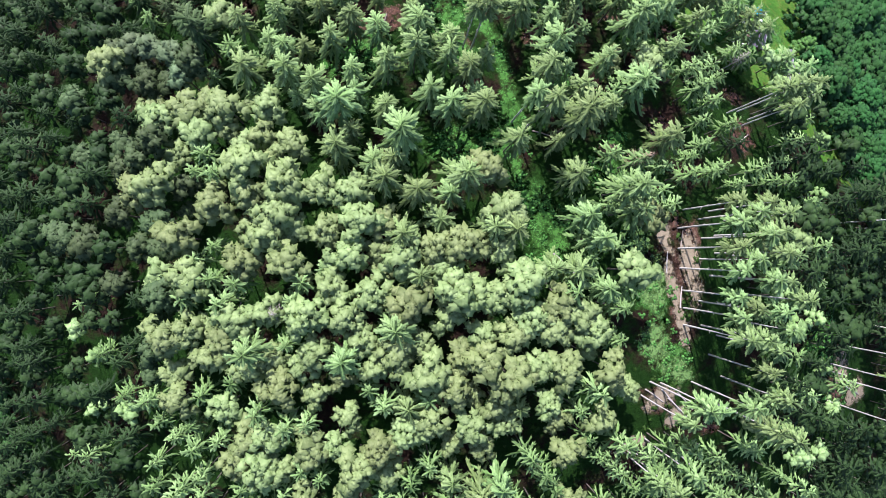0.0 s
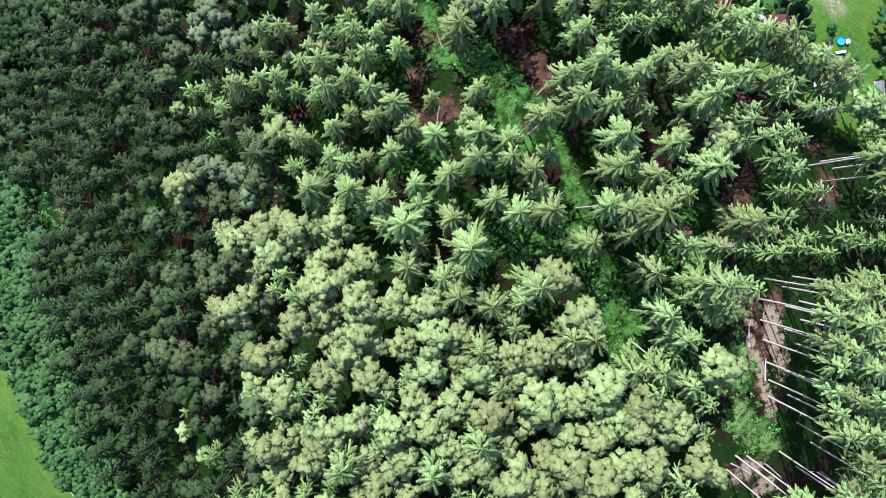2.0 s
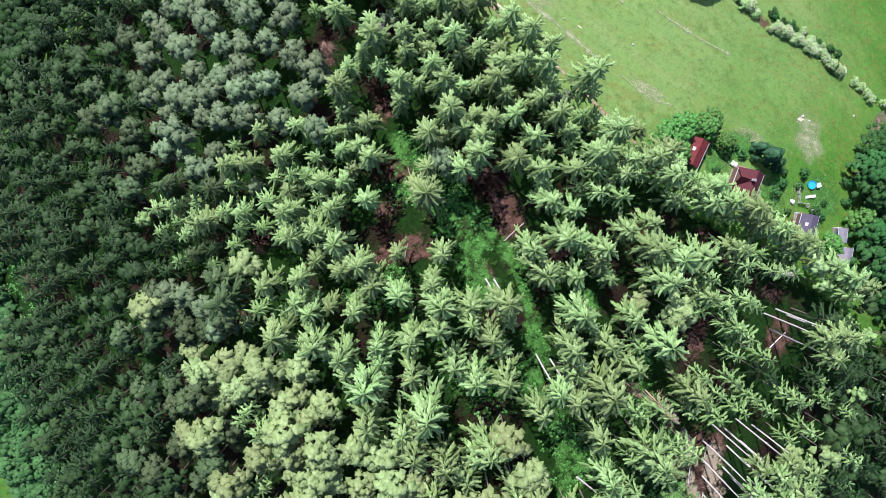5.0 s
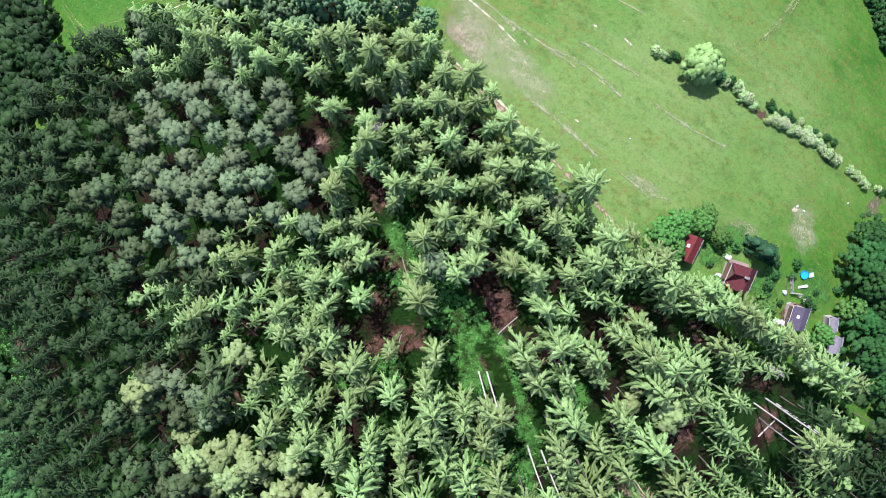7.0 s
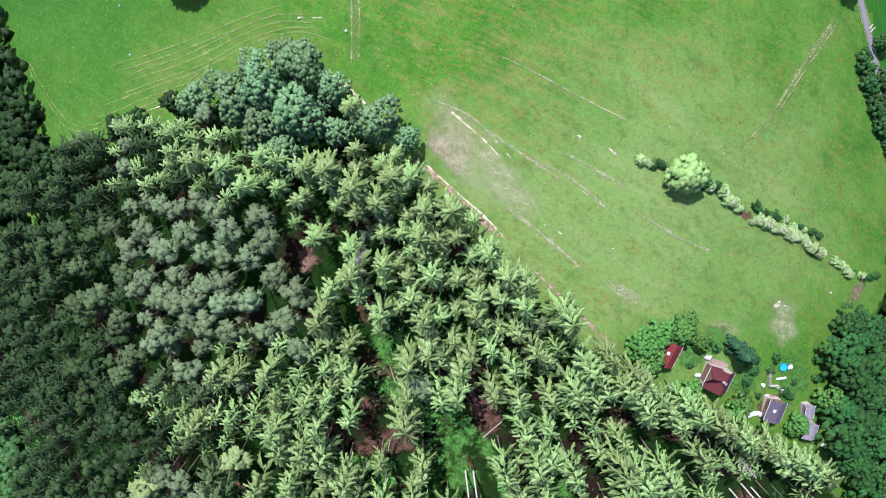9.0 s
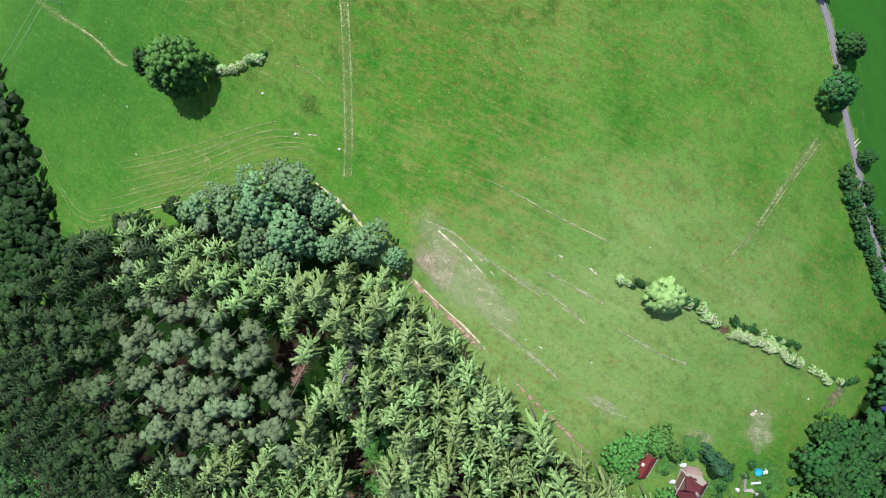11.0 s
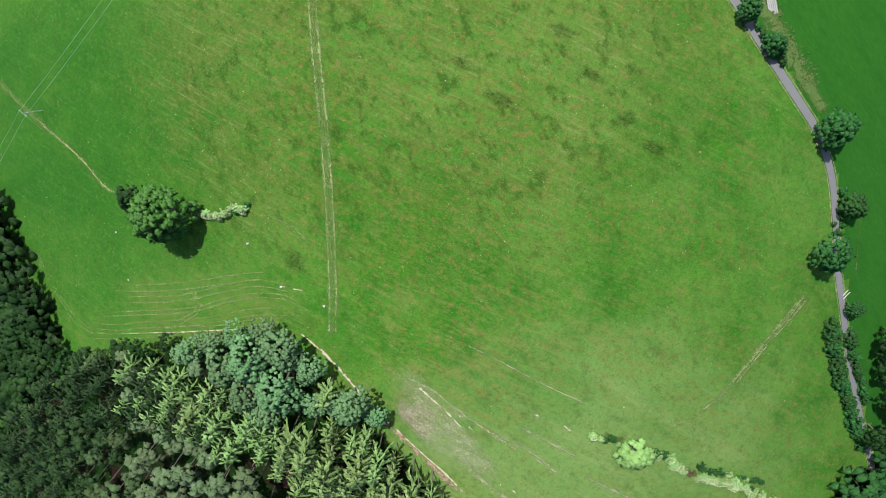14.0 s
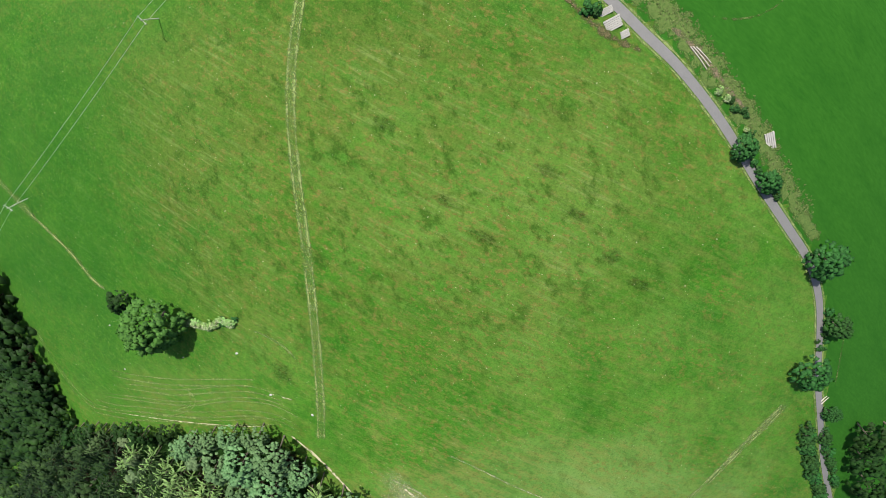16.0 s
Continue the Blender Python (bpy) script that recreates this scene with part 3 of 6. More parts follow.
    V, N = np.vstack(V), np.vstack(N)
    return V, facing(V, np.vstack(F), N), np.concatenate(T), N


def stem(height, r0, r1, sides=7, limbs=0, spread=2.0, seed=0, first=0.3):
    """A tapered, slightly bent trunk with limbs."""
    r = np.random.default_rng(seed)
    V, F = [], []

    def tube(a, b, ra, rb, k, sides, bend):
        n = sum(len(v) for v in V)
        s = np.linspace(0, 1, k + 1)
        c = a + (b - a) * s[:, None] + np.array(bend) * np.sin(np.pi * s)[:, None]
        d = (b - a) / np.linalg.norm(b - a)
        o = np.cross(d, [0.3, 0.9, 0.1]); o /= np.linalg.norm(o)
        p = np.cross(d, o)
        th = np.arange(sides) * 2 * np.pi / sides
        ring = np.cos(th)[:, None] * o + np.sin(th)[:, None] * p
        V.append((c[:, None] + ring[None] * (ra + (rb - ra) * s)[:, None, None]).reshape(-1, 3))
        for j in range(k):
            for m in range(sides):
                x, y = n + j * sides + m, n + j * sides + (m + 1) % sides
                F.extend([(x, y, y + sides), (x, y + sides, x + sides)])

    tube(np.array([0, 0, -0.4]), np.array([0, 0, height]), r0, r1, 5, sides, (r.uniform(-0.2, 0.2), r.uniform(-0.2, 0.2), 0))
    for k in range(limbs):
        z = height * (first + (0.95 - first) * (k + 0.5) / limbs)
        a = k * 2.4 + r.uniform(-0.4, 0.4)
        l = spread * r.uniform(0.6, 1.0)
        tube(np.array([0, 0, z]), np.array([l * math.cos(a), l * math.sin(a), z + l * r.uniform(0.15, 0.6)]), r0 * 0.32, 0.03, 2, 4, (0, 0, 0.15 * l))
    return np.vstack(V), np.array(F)


def dead_mesh(seed, height, radius):
    """Leafless spruce: a thin pole with bare, drooping branches."""
    r = np.random.default_rng(seed)
    V, F = [stem(height, 0.17, 0.03, 6, 0)[0]], [stem(height, 0.17, 0.03, 6, 0)[1]]
    n = len(V[0])
    for k in range(70):
        s = (k + 1) / 70
        z = height * (1 - 0.6 * s)
        a = k * 2.4 + r.uniform(-0.3, 0.3)
        l = radius * (0.15 + 0.85 * s**0.7) * r.uniform(0.5, 1.1)
        d = np.array([math.cos(a), math.sin(a), -0.25])
        o = np.array([-d[1], d[0], 0]) * 0.05
        for q, m, e in ((0, 1, 0), (0.4, 0.85, 0.45), (0.5, 0.9, -0.45)):
            side = np.array([-d[1], d[0], 0]) * e * l * 0.5
            p0, p1 = np.array([0, 0, z]) + d * l * q, np.array([0, 0, z]) + d * l * m + side
            V.append(np.stack([p0 - o, p0 + o, p1, p0 + np.array([0, 0, 0.07])]))
            F.append(np.array([(n, n + 1, n + 2), (n + 1, n + 3, n + 2), (n + 3, n, n + 2)]))
            n += 4
    return np.vstack(V), np.vstack(F)


class Kind:
    """One sort of tree: a few crown and trunk meshes that all its copies share."""

    def __init__(self, name, crowns, trunks, mat, bark, label, category):
        self.name, self.label, self.category, self.mat, self.bark = name, label, category, mat, bark
        self.crowns, self.trunks = crowns, trunks
        self.cm = [mesh_of("crown", v, f, mat, tone, normals=n) for v, f, tone, n in crowns]
        self.tm = [mesh_of("trunk", v, f, bark, smooth=True) for v, f in trunks]
        self.count = 0

    def thing(self, x, y, scale, turn, k, group="", label="", tall=1.0, sink=0.0, lean=(0, 0)):
        root = new(self.name)
        root.matrix_world = pose(x, y, float(gz(x, y)) - sink, lean[0], lean[1], turn) @ Matrix.Diagonal((scale, scale, scale * tall, 1))
        part("trunk", self.tm[k % len(self.tm)], root)
        part("crown", self.cm[k % len(self.cm)], root)
        self.count += 1
        return tagged(root, label or self.label, self.category, group)


class Bulk:
    """The trees past those that stand as things: real crowns and trunks, joined."""

    def __init__(self):
        self.v, self.f, self.t, self.m, self.n = [], [], [], [], 0

    def add(self, v, f, tone, normals, x, y, scale, turn, tall):
        c, s = math.cos(radians(turn)), math.sin(radians(turn))
        p = np.stack([(v[:, 0] * c - v[:, 1] * s) * scale + x, (v[:, 0] * s + v[:, 1] * c) * scale + y, v[:, 2] * scale * tall + gz(x, y)], -1)
        self.v.append(p), self.f.append(f + self.n)
        if tone is not None:
            self.t.append(np.clip(tone * rng.uniform(0.45, 1.3), 0, 1))
            self.m.append(np.stack([normals[:, 0] * c - normals[:, 1] * s, normals[:, 0] * s + normals[:, 1] * c, normals[:, 2]], -1))
        self.n += len(v)

    def done(self, name, mat, label, category):
        if self.n:
            t, m = (np.concatenate(self.t), np.vstack(self.m)) if self.t else (None, None)
            tagged(new(name, mesh_of(name, np.vstack(self.v), np.vstack(self.f), mat, tone=t, normals=m)), label, category, kind="stuff")


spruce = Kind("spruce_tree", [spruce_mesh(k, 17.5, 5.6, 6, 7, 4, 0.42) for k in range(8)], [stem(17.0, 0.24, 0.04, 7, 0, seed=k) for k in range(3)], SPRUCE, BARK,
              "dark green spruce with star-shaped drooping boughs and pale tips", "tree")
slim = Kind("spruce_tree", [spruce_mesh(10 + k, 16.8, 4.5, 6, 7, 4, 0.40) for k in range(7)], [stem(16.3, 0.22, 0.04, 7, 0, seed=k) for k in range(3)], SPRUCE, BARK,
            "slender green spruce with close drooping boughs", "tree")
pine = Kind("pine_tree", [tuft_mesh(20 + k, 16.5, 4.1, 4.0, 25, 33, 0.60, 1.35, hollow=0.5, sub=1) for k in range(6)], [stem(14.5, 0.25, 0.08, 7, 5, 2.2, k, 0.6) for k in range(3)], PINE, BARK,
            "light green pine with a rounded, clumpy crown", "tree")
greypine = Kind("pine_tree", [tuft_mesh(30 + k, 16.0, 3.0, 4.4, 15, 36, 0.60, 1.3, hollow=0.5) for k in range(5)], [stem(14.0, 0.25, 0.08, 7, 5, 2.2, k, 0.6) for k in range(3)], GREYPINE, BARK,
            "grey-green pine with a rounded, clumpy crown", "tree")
shadepine = Kind("pine_tree", [tuft_mesh(36 + k, 16.0, 3.4, 4.4, 18, 36, 0.60, 1.3, hollow=0.5) for k in range(4)], [stem(14.0, 0.25, 0.08, 7, 5, 2.2, k, 0.6) for k in range(3)], SHADEPINE, BARK,
                "pine on the wood's western flank, shade put into its green", "tree")
shadespruce = Kind("spruce_tree", [spruce_mesh(140 + k, 17.0, 4.8, 6, 7, 4, 0.41) for k in range(5)], [stem(16.5, 0.22, 0.04, 7, 0, seed=k) for k in range(3)], SHADESPRUCE, BARK,
                  "spruce with drooping boughs on the western flank, shade put into its colour", "tree")
broad = Kind("broadleaf_tree", [tuft_mesh(40 + k, 12.5, 5.4, 8.0, 84, 12, 0.60, 0.98, sub=1) for k in range(5)], [stem(8.5, 0.32, 0.10, 8, 9, 4.0, k, 0.35) for k in range(3)], SHADELEAVES, BARK,
             "deciduous tree with a dense dark green crown, shade mixed into its colour", "tree")
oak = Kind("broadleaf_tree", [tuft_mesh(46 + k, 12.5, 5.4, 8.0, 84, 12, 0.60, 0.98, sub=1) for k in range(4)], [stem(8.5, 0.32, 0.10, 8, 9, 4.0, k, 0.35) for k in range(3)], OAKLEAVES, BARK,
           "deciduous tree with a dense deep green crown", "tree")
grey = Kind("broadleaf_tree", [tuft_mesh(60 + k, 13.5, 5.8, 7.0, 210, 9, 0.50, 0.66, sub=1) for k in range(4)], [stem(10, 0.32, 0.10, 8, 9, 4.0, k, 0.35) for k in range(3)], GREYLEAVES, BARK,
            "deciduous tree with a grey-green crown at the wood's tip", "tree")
pale = Kind("broadleaf_tree", [tuft_mesh(70, 5.8, 4.5, 3.0, 64, 18, 0.42, 1.05, lobe=0.4, hollow=0.2, sub=2)], [stem(4.2, 0.25, 0.08, 8, 8, 3.0, 0, 0.3)], PALELEAVES, BARK,
            "round light green tree standing in the hedge", "tree")
low = {"spruce": [spruce_mesh(90 + k, 16.5, 4.7, 5, 6, 2, 0.42) for k in range(5)], "pine": [tuft_mesh(95 + k, 15.5, 2.9, 5.6, 13, 18, 0.7, 1.25, sub=1, hollow=0.6) for k in range(3)],
       "broad": [tuft_mesh(98 + k, 12.0, 5.6, 8.0, 32, 9, 0.9, 1.45, sub=0) for k in range(3)]}

LOWSTEM = stem(14, 0.22, 0.06, 5, 0)
SPRUCES_GLADE_A = [(-25.1, 8.4), (-22.4, -5.3), (-11.3, -2.7), (-39.7, 6.5), (-31.9, 2.6), (-34.1, 39.2), (-28.1, 36), (-41.8, 50.3), (-52.6, 53), (-41.5, 43.5), (-7.4, 23.7), (-17.1, 18.4), (-12.7, 14.5), (-34.7, 20.4), (-27.6, 15.9), (-38.6, 16.6), (-44.2, 22.9), (-50.4, 26.7), (-5.3, 13.8), (11.4, 12.9), (1.9, 5.1), (13.5, 27.7), (20.6, 17.8), (26, 11.9), (17.2, 9.5), (15.5, -4.1), (16.4, -14.3), (18.8, -19.8), (6.5, 37.8), (33.5, 40.4), (38.2, 37.2), (33.6, 17.1), (40, 3.4), (27.1, -8.6), (-60.8, 28.9), (-74.4, 44.5), (-72, 39.6), (-54.5, 36.3), (-72.8, 67.5), (-52.4, 64.3), (-18.3, 59.8), (12.6, -26.4), (19.7, -31.6)]
SPRUCES_GLADE_B = [(28.9, -14), (-42.4, -41.8), (-64, -38.4)]
SPRUCES_GLADE = SPRUCES_GLADE_A + SPRUCES_GLADE_B
PINES_GLADE_A = [(-75.1, 33.5), (-66.5, 19.9), (-73.5, 15), (-84.1, 19.7), (-110.8, 30.1), (-98.8, 37.4), (-62.5, 9), (-51, 9), (-56.3, 19.3), (-44.7, -1.9), (-37.6, -3.6), (-52.7, -0.6), (-61.6, -2), (-70.8, -3.4), (-79.2, 2), (-106.9, 13.4), (-96.6, 8.8), (-80.1, -10.6), (-85.6, -5.7), (-64.6, -17.9), (-57.7, -12), (-39.6, -18.4), (-30.6, -11.9), (-35.7, -11.1), (-26.8, -20.2), (-18.9, -18.8), (-12.5, -18.5), (-43.6, -25.8), (-50.2, -31.8), (-41.4, -32.2), (-26.1, -30.8), (-30.6, -42.3), (-17.7, -34.7), (-10.7, -30.5), (-4.1, -21.2), (-0.1, -28.3), (-9.6, -39.9), (1, -37.7), (7.9, -34.9), (2, -48.6), (-4.7, -50.1), (-15.4, -44.4), (-23.6, -47.3), (-49, -40.2), (-67.4, -31.5), (-80.1, -33.4)]
PINES_GLADE_B = [(-86.3, -24.3), (-97.2, -2.8), (-92.1, -12.1), (-106, -9.2), (-113.3, -7), (-99.3, -20.3), (8.4, -49.7), (16.1, -41.7), (-2.5, -11.2), (-6.5, -1.7), (38.7, 23.1)]
PINES_GLADE = PINES_GLADE_A + PINES_GLADE_B
SPRUCES_NORTH_A = [(-9.1, 64.4), (-17.3, 65.3), (-15.8, 73.4), (-30.5, 69.7), (-33.1, 59.5), (-36.4, 44.9), (-27.5, 45.7), (-19.8, 38.2), (-16.4, 44.8), (-41.4, 58.8), (-43.2, 65.6), (-52.6, 59.5), (-46.3, 53.7), (-52.8, 73), (-67.9, 72.8), (-58.4, 80.2), (-62.6, 72.4), (-25.4, 90.9), (-35.7, 87), (-20.7, 86.6), (-10.7, 84.9), (-12.7, 89.5), (-18.6, 93.9), (-26, 97.3), (-23.3, 110.1), (-17.4, 105), (-8.7, 103.9), (-17.9, 112.6), (-13.5, 118.2), (-6.8, 109.9), (-0.6, 109.2), (-22.6, 117), (-28.6, 121.7), (-37.3, 115.3), (-34.2, 105.9), (0, 102.9), (-7.1, 95.1), (-1.2, 91.9), (3.8, 91.4), (6.9, 97.8), (10.2, 93.1), (1.8, 84.1), (8.3, 87.1), (13.2, 85.4), (4.6, 75)]
SPRUCES_NORTH_B = [(11.3, 78.1), (-0.5, 74.3), (-10.2, 77.9), (-5, 67.2), (3.7, 65), (9.2, 69.5), (14.7, 73.9), (23.1, 81.8), (18.1, 69.7), (22.8, 64), (9.7, 61.7), (17.4, 60.8), (10.3, 53.9), (28.9, 58.1), (27.1, 68.7), (33.7, 67.9), (35.9, 61.1), (39.7, 56.6), (42.1, 49.6), (34.9, 45.3), (28, 44.9), (21.1, 41.8), (12.2, 45.7), (4.3, 44), (14.1, 36), (23.2, 33.3), (34.2, 32.9), (44.3, 36.8), (49.2, 48.5), (56.2, 36.1), (45.4, 26.6), (26.8, 24.2), (17.2, 22.8), (10.3, 20.9), (-2.5, 26.8), (-11.7, 27.7), (-19.6, 28.4), (-26.6, 26), (-35, 25), (-39.3, 33.9), (-46.4, 34.2), (-52.2, 42.9)]
SPRUCES_NORTH_C = [(-61.4, 41.8), (-66, 60.3), (-75.8, 59.3), (-82.4, 50.9), (-87.6, 69.9), (-50.8, 120), (-42.4, 118.7), (-33.9, 122.5), (-44.4, 126.8), (-63.5, 127.6), (-56.1, 124.9)]
SPRUCES_NORTH = SPRUCES_NORTH_A + SPRUCES_NORTH_B + SPRUCES_NORTH_C
PINES_NORTH_A = [(-65.2, 117.3), (-73.3, 115.9), (-60.9, 113.9), (-47.8, 111.9), (-56.8, 109.3), (-69.2, 109.8), (-84.2, 110.7), (-77.9, 105.5), (-66.7, 104), (-60.6, 103.1), (-53.2, 102.1), (-47, 106.5), (-90.1, 105.9), (-96.8, 112.6), (-94.7, 99.3), (-85.8, 98.2), (-75.5, 98.3), (-67.7, 95.9), (-61.4, 96.5), (-71.3, 92.3), (-62.1, 91.2), (-54.5, 91.7), (-45.1, 86.7), (-41.5, 92.8), (-52.8, 82.2), (-61.4, 84.4), (-69.1, 85.2), (-82.6, 83.7), (-88.5, 79.9), (-96.6, 76.1), (-77.4, 73.4), (-103.4, 93), (-109.7, 92.1), (-112.4, 101.5), (-43.3, 78.6), (-101.5, 70.5), (-80.7, 37), (-87.1, 40), (-92.3, 41.5), (-78.5, 30.9)]
PINES_NORTH = PINES_NORTH_A

PINE_ZONES = [[(-30.8, 117.3), (-42.8, 118.3), (-84.8, 122.3), (-118.8, 111.3), (-121.8, 87.3), (-98.8, 67.3), (-46.8, 72.3), (-34.8, 85.3)],
              [(-68.8, 23.3), (-96.8, 43.3), (-114.8, 29.3), (-114.8, 9.3), (-110.8, -18.7), (-92.8, -35.7), (-85.8, -58.7), (-60.8, -73.7), (9.2, -73.7), (18.2, -38.7), (0.2, -19.7), (-17.8, -14.7), (-28.8, -7.7), (-46.8, 0.3)]]
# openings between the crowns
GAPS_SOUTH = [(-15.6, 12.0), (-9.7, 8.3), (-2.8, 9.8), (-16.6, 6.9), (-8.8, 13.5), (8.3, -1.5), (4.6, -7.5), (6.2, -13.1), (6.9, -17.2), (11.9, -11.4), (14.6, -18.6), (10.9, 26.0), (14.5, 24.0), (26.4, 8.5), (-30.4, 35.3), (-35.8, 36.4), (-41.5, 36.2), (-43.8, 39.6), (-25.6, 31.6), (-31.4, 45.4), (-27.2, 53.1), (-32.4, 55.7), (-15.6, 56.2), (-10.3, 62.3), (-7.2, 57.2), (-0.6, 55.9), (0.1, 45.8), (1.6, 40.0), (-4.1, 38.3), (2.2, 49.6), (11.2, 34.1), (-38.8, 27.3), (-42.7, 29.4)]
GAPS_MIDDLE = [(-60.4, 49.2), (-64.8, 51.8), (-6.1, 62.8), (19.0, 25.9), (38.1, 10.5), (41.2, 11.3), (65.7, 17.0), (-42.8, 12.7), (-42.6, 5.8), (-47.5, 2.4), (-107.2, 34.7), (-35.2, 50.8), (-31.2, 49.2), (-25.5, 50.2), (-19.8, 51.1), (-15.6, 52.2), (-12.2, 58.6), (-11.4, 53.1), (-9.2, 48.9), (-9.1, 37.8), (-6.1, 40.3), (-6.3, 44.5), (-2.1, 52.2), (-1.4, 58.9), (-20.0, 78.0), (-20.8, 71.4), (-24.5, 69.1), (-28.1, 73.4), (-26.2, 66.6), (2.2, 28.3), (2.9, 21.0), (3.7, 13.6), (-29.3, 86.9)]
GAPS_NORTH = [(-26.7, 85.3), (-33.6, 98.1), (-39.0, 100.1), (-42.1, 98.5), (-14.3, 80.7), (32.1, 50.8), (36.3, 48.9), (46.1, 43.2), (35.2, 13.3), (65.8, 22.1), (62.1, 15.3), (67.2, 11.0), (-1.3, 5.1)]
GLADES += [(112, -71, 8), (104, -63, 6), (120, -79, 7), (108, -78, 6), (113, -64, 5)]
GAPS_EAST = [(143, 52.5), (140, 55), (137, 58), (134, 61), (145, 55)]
CLEARING = [(29, -20), (48, -9), (69, -10), (68, -58), (60, -78), (24, -70)]
TIP = [(-70.8, 147.3), (-38.8, 153.3), (-22.8, 147.3), (-8.8, 133.3), (-11.8, 125.3), (-23.8, 127.3), (-33.8, 124.3), (-49.8, 128.3), (-58.8, 139.3)]

SCRUB = [(-178, 62), (-170, 30), (-163, -10), (-152, -40), (-146, -72), (-172, -74), (-186, -48), (-199, -18), (-207, 20), (-206, 62)]
taken = []


def free(x, y, gap):
    return all((x - a) ** 2 + (y - b) ** 2 > gap * gap for a, b in taken)


def stature(x, y):
    """Trees are lowered towards both sides, to offset lens stretch there."""
    u = (x - (-14 + 0.17 * (y - 40))) / 100
    return float(np.clip(1.0 - 0.15 * u * u, 0.62, 1.0))


def plant(kind, x, y, group, scale=1.0, tall=1.0):
    taken.append((x, y))
    k = int(rng.integers(0, 100))
    # western trees take the needles that carry the painted dimming
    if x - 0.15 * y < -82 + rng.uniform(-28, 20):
        kind = {pine: shadepine, greypine: shadepine if x < -92 else greypine, spruce: shadespruce, slim: shadespruce}.get(kind, kind)
    kind.thing(x, y, scale * rng.uniform(0.88, 1.12), rng.uniform(0, 360), k, group, tall=tall * stature(x, y) * rng.uniform(0.93, 1.07))


for x, y in SPRUCES_GLADE:
    plant(spruce, x, y, "spruces of the wood", rng.choice([0.85, 1.0, 1.0, 1.1, 1.2]))
for x, y in SPRUCES_NORTH:
    plant(slim, x, y, "slender spruces of the wood", rng.choice([0.85, 0.95, 1.0, 1.1]), 1.05)
for x, y in PINES_GLADE:
    plant(pine, x, y, "pines of the wood")
for x, y in PINES_NORTH:
    plant(greypine, x, y, "grey pines of the wood")

# the rest of the wood, on a jittered grid
bulk = {k: Bulk() for k in ("spruce", "pine", "greypine", "broad", "oak", "fir", "stem")}
rows = []
for a in np.arange(-225, 190, 5.4):
    for b in np.arange(-125, 215, 5.1):
        rows.append((a + rng.uniform(-2.7, 2.7) + (2.7 if round(b / 5.1) % 2 else 0), b + rng.uniform(-2.6, 2.6)))
for a in np.arange(-95, 75, 5.4):
    for b in np.arange(52, 140, 5.1):
        rows.append((a + 2.7 + rng.uniform(-1.2, 1.2) + (2.7 if round(b / 5.1) % 2 else 0), b + rng.uniform(-1.2, 1.2)))
rows = np.array(rows)
in_f, in_w, in_e = (inside(p, rows[:, 0], rows[:, 1]) for p in (FOREST, WEST_WOOD, EAST_WOOD))
in_g, in_p = (inside(p, rows[:, 0], rows[:, 1]) for p in PINE_ZONES)
in_c = inside(CLEARING, rows[:, 0], rows[:, 1])
in_t = inside(TIP, rows[:, 0], rows[:, 1]) | inside(SCRUB, rows[:, 0], rows[:, 1])
order = np.argsort(np.abs(rows[:, 0] + 14) + 0.3 * np.abs(rows[:, 1] - 30))
for n in order:
    x, y = rows[n]
    if not (in_f[n] or in_w[n] or in_e[n]) or in_t[n]:
        continue
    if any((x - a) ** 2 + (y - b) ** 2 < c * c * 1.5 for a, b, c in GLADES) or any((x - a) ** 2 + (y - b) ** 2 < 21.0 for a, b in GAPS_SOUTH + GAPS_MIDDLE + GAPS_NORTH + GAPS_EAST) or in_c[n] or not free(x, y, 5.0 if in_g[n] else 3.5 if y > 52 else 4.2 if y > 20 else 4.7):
        continue
    u = rng.uniform()
    side = abs(x + 14) > 85 and not (in_e[n] and x < 138 and y > -10)
    if in_w[n] or in_e[n]:
        what = "broad"
        if not free(x, y, 6.0):
            continue
    elif in_p[n] or in_g[n]:
        what = "pine" if u < 0.7 else "spruce"
    else:
        what = "spruce" if u < 0.93 else "pine"
    sort = {"spruce": slim if y > 52 else spruce, "pine": greypine if y > 60 else pine, "broad": oak if in_e[n] else broad}[what]
    scale, tall = (rng.uniform(0.72, 1.05) * (0.92 if y > 20 else 1.0), rng.uniform(0.86, 1.1)) if what != "broad" else (rng.uniform(0.75, 1.15), rng.uniform(0.85, 1.1))
    limit = {"spruce": 215, "pine": 200, "broad": 75}[what]
    if (sort.count if what != "spruce" else spruce.count + slim.count) < limit and not side:
        plant(sort, x, y, {"spruce": "spruces of the wood", "pine": "pines of the wood", "broad": "trees of the side woods"}[what], scale / 1.0, tall)
    else:
        taken.append((x, y))
        sets = low["pine" if side and what == "spruce" and rng.uniform() < 0.4 else what] if side or what == "spruce" else sort.crowns
        v, f, tone, nrm = sets[int(rng.integers(0, len(sets)))]
        tall *= stature(x, y)
        # flank trees get the needle colour with side dimming in it
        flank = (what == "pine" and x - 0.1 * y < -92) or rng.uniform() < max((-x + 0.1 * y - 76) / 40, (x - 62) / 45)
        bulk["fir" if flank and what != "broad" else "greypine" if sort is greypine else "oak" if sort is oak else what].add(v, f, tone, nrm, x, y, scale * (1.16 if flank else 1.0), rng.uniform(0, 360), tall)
        sv, sf = LOWSTEM
        bulk["stem"].add(sv, sf, None, None, x, y, scale, rng.uniform(0, 360), tall * (0.55 if what == "broad" else 0.95))
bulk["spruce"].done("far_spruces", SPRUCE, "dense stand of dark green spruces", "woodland")
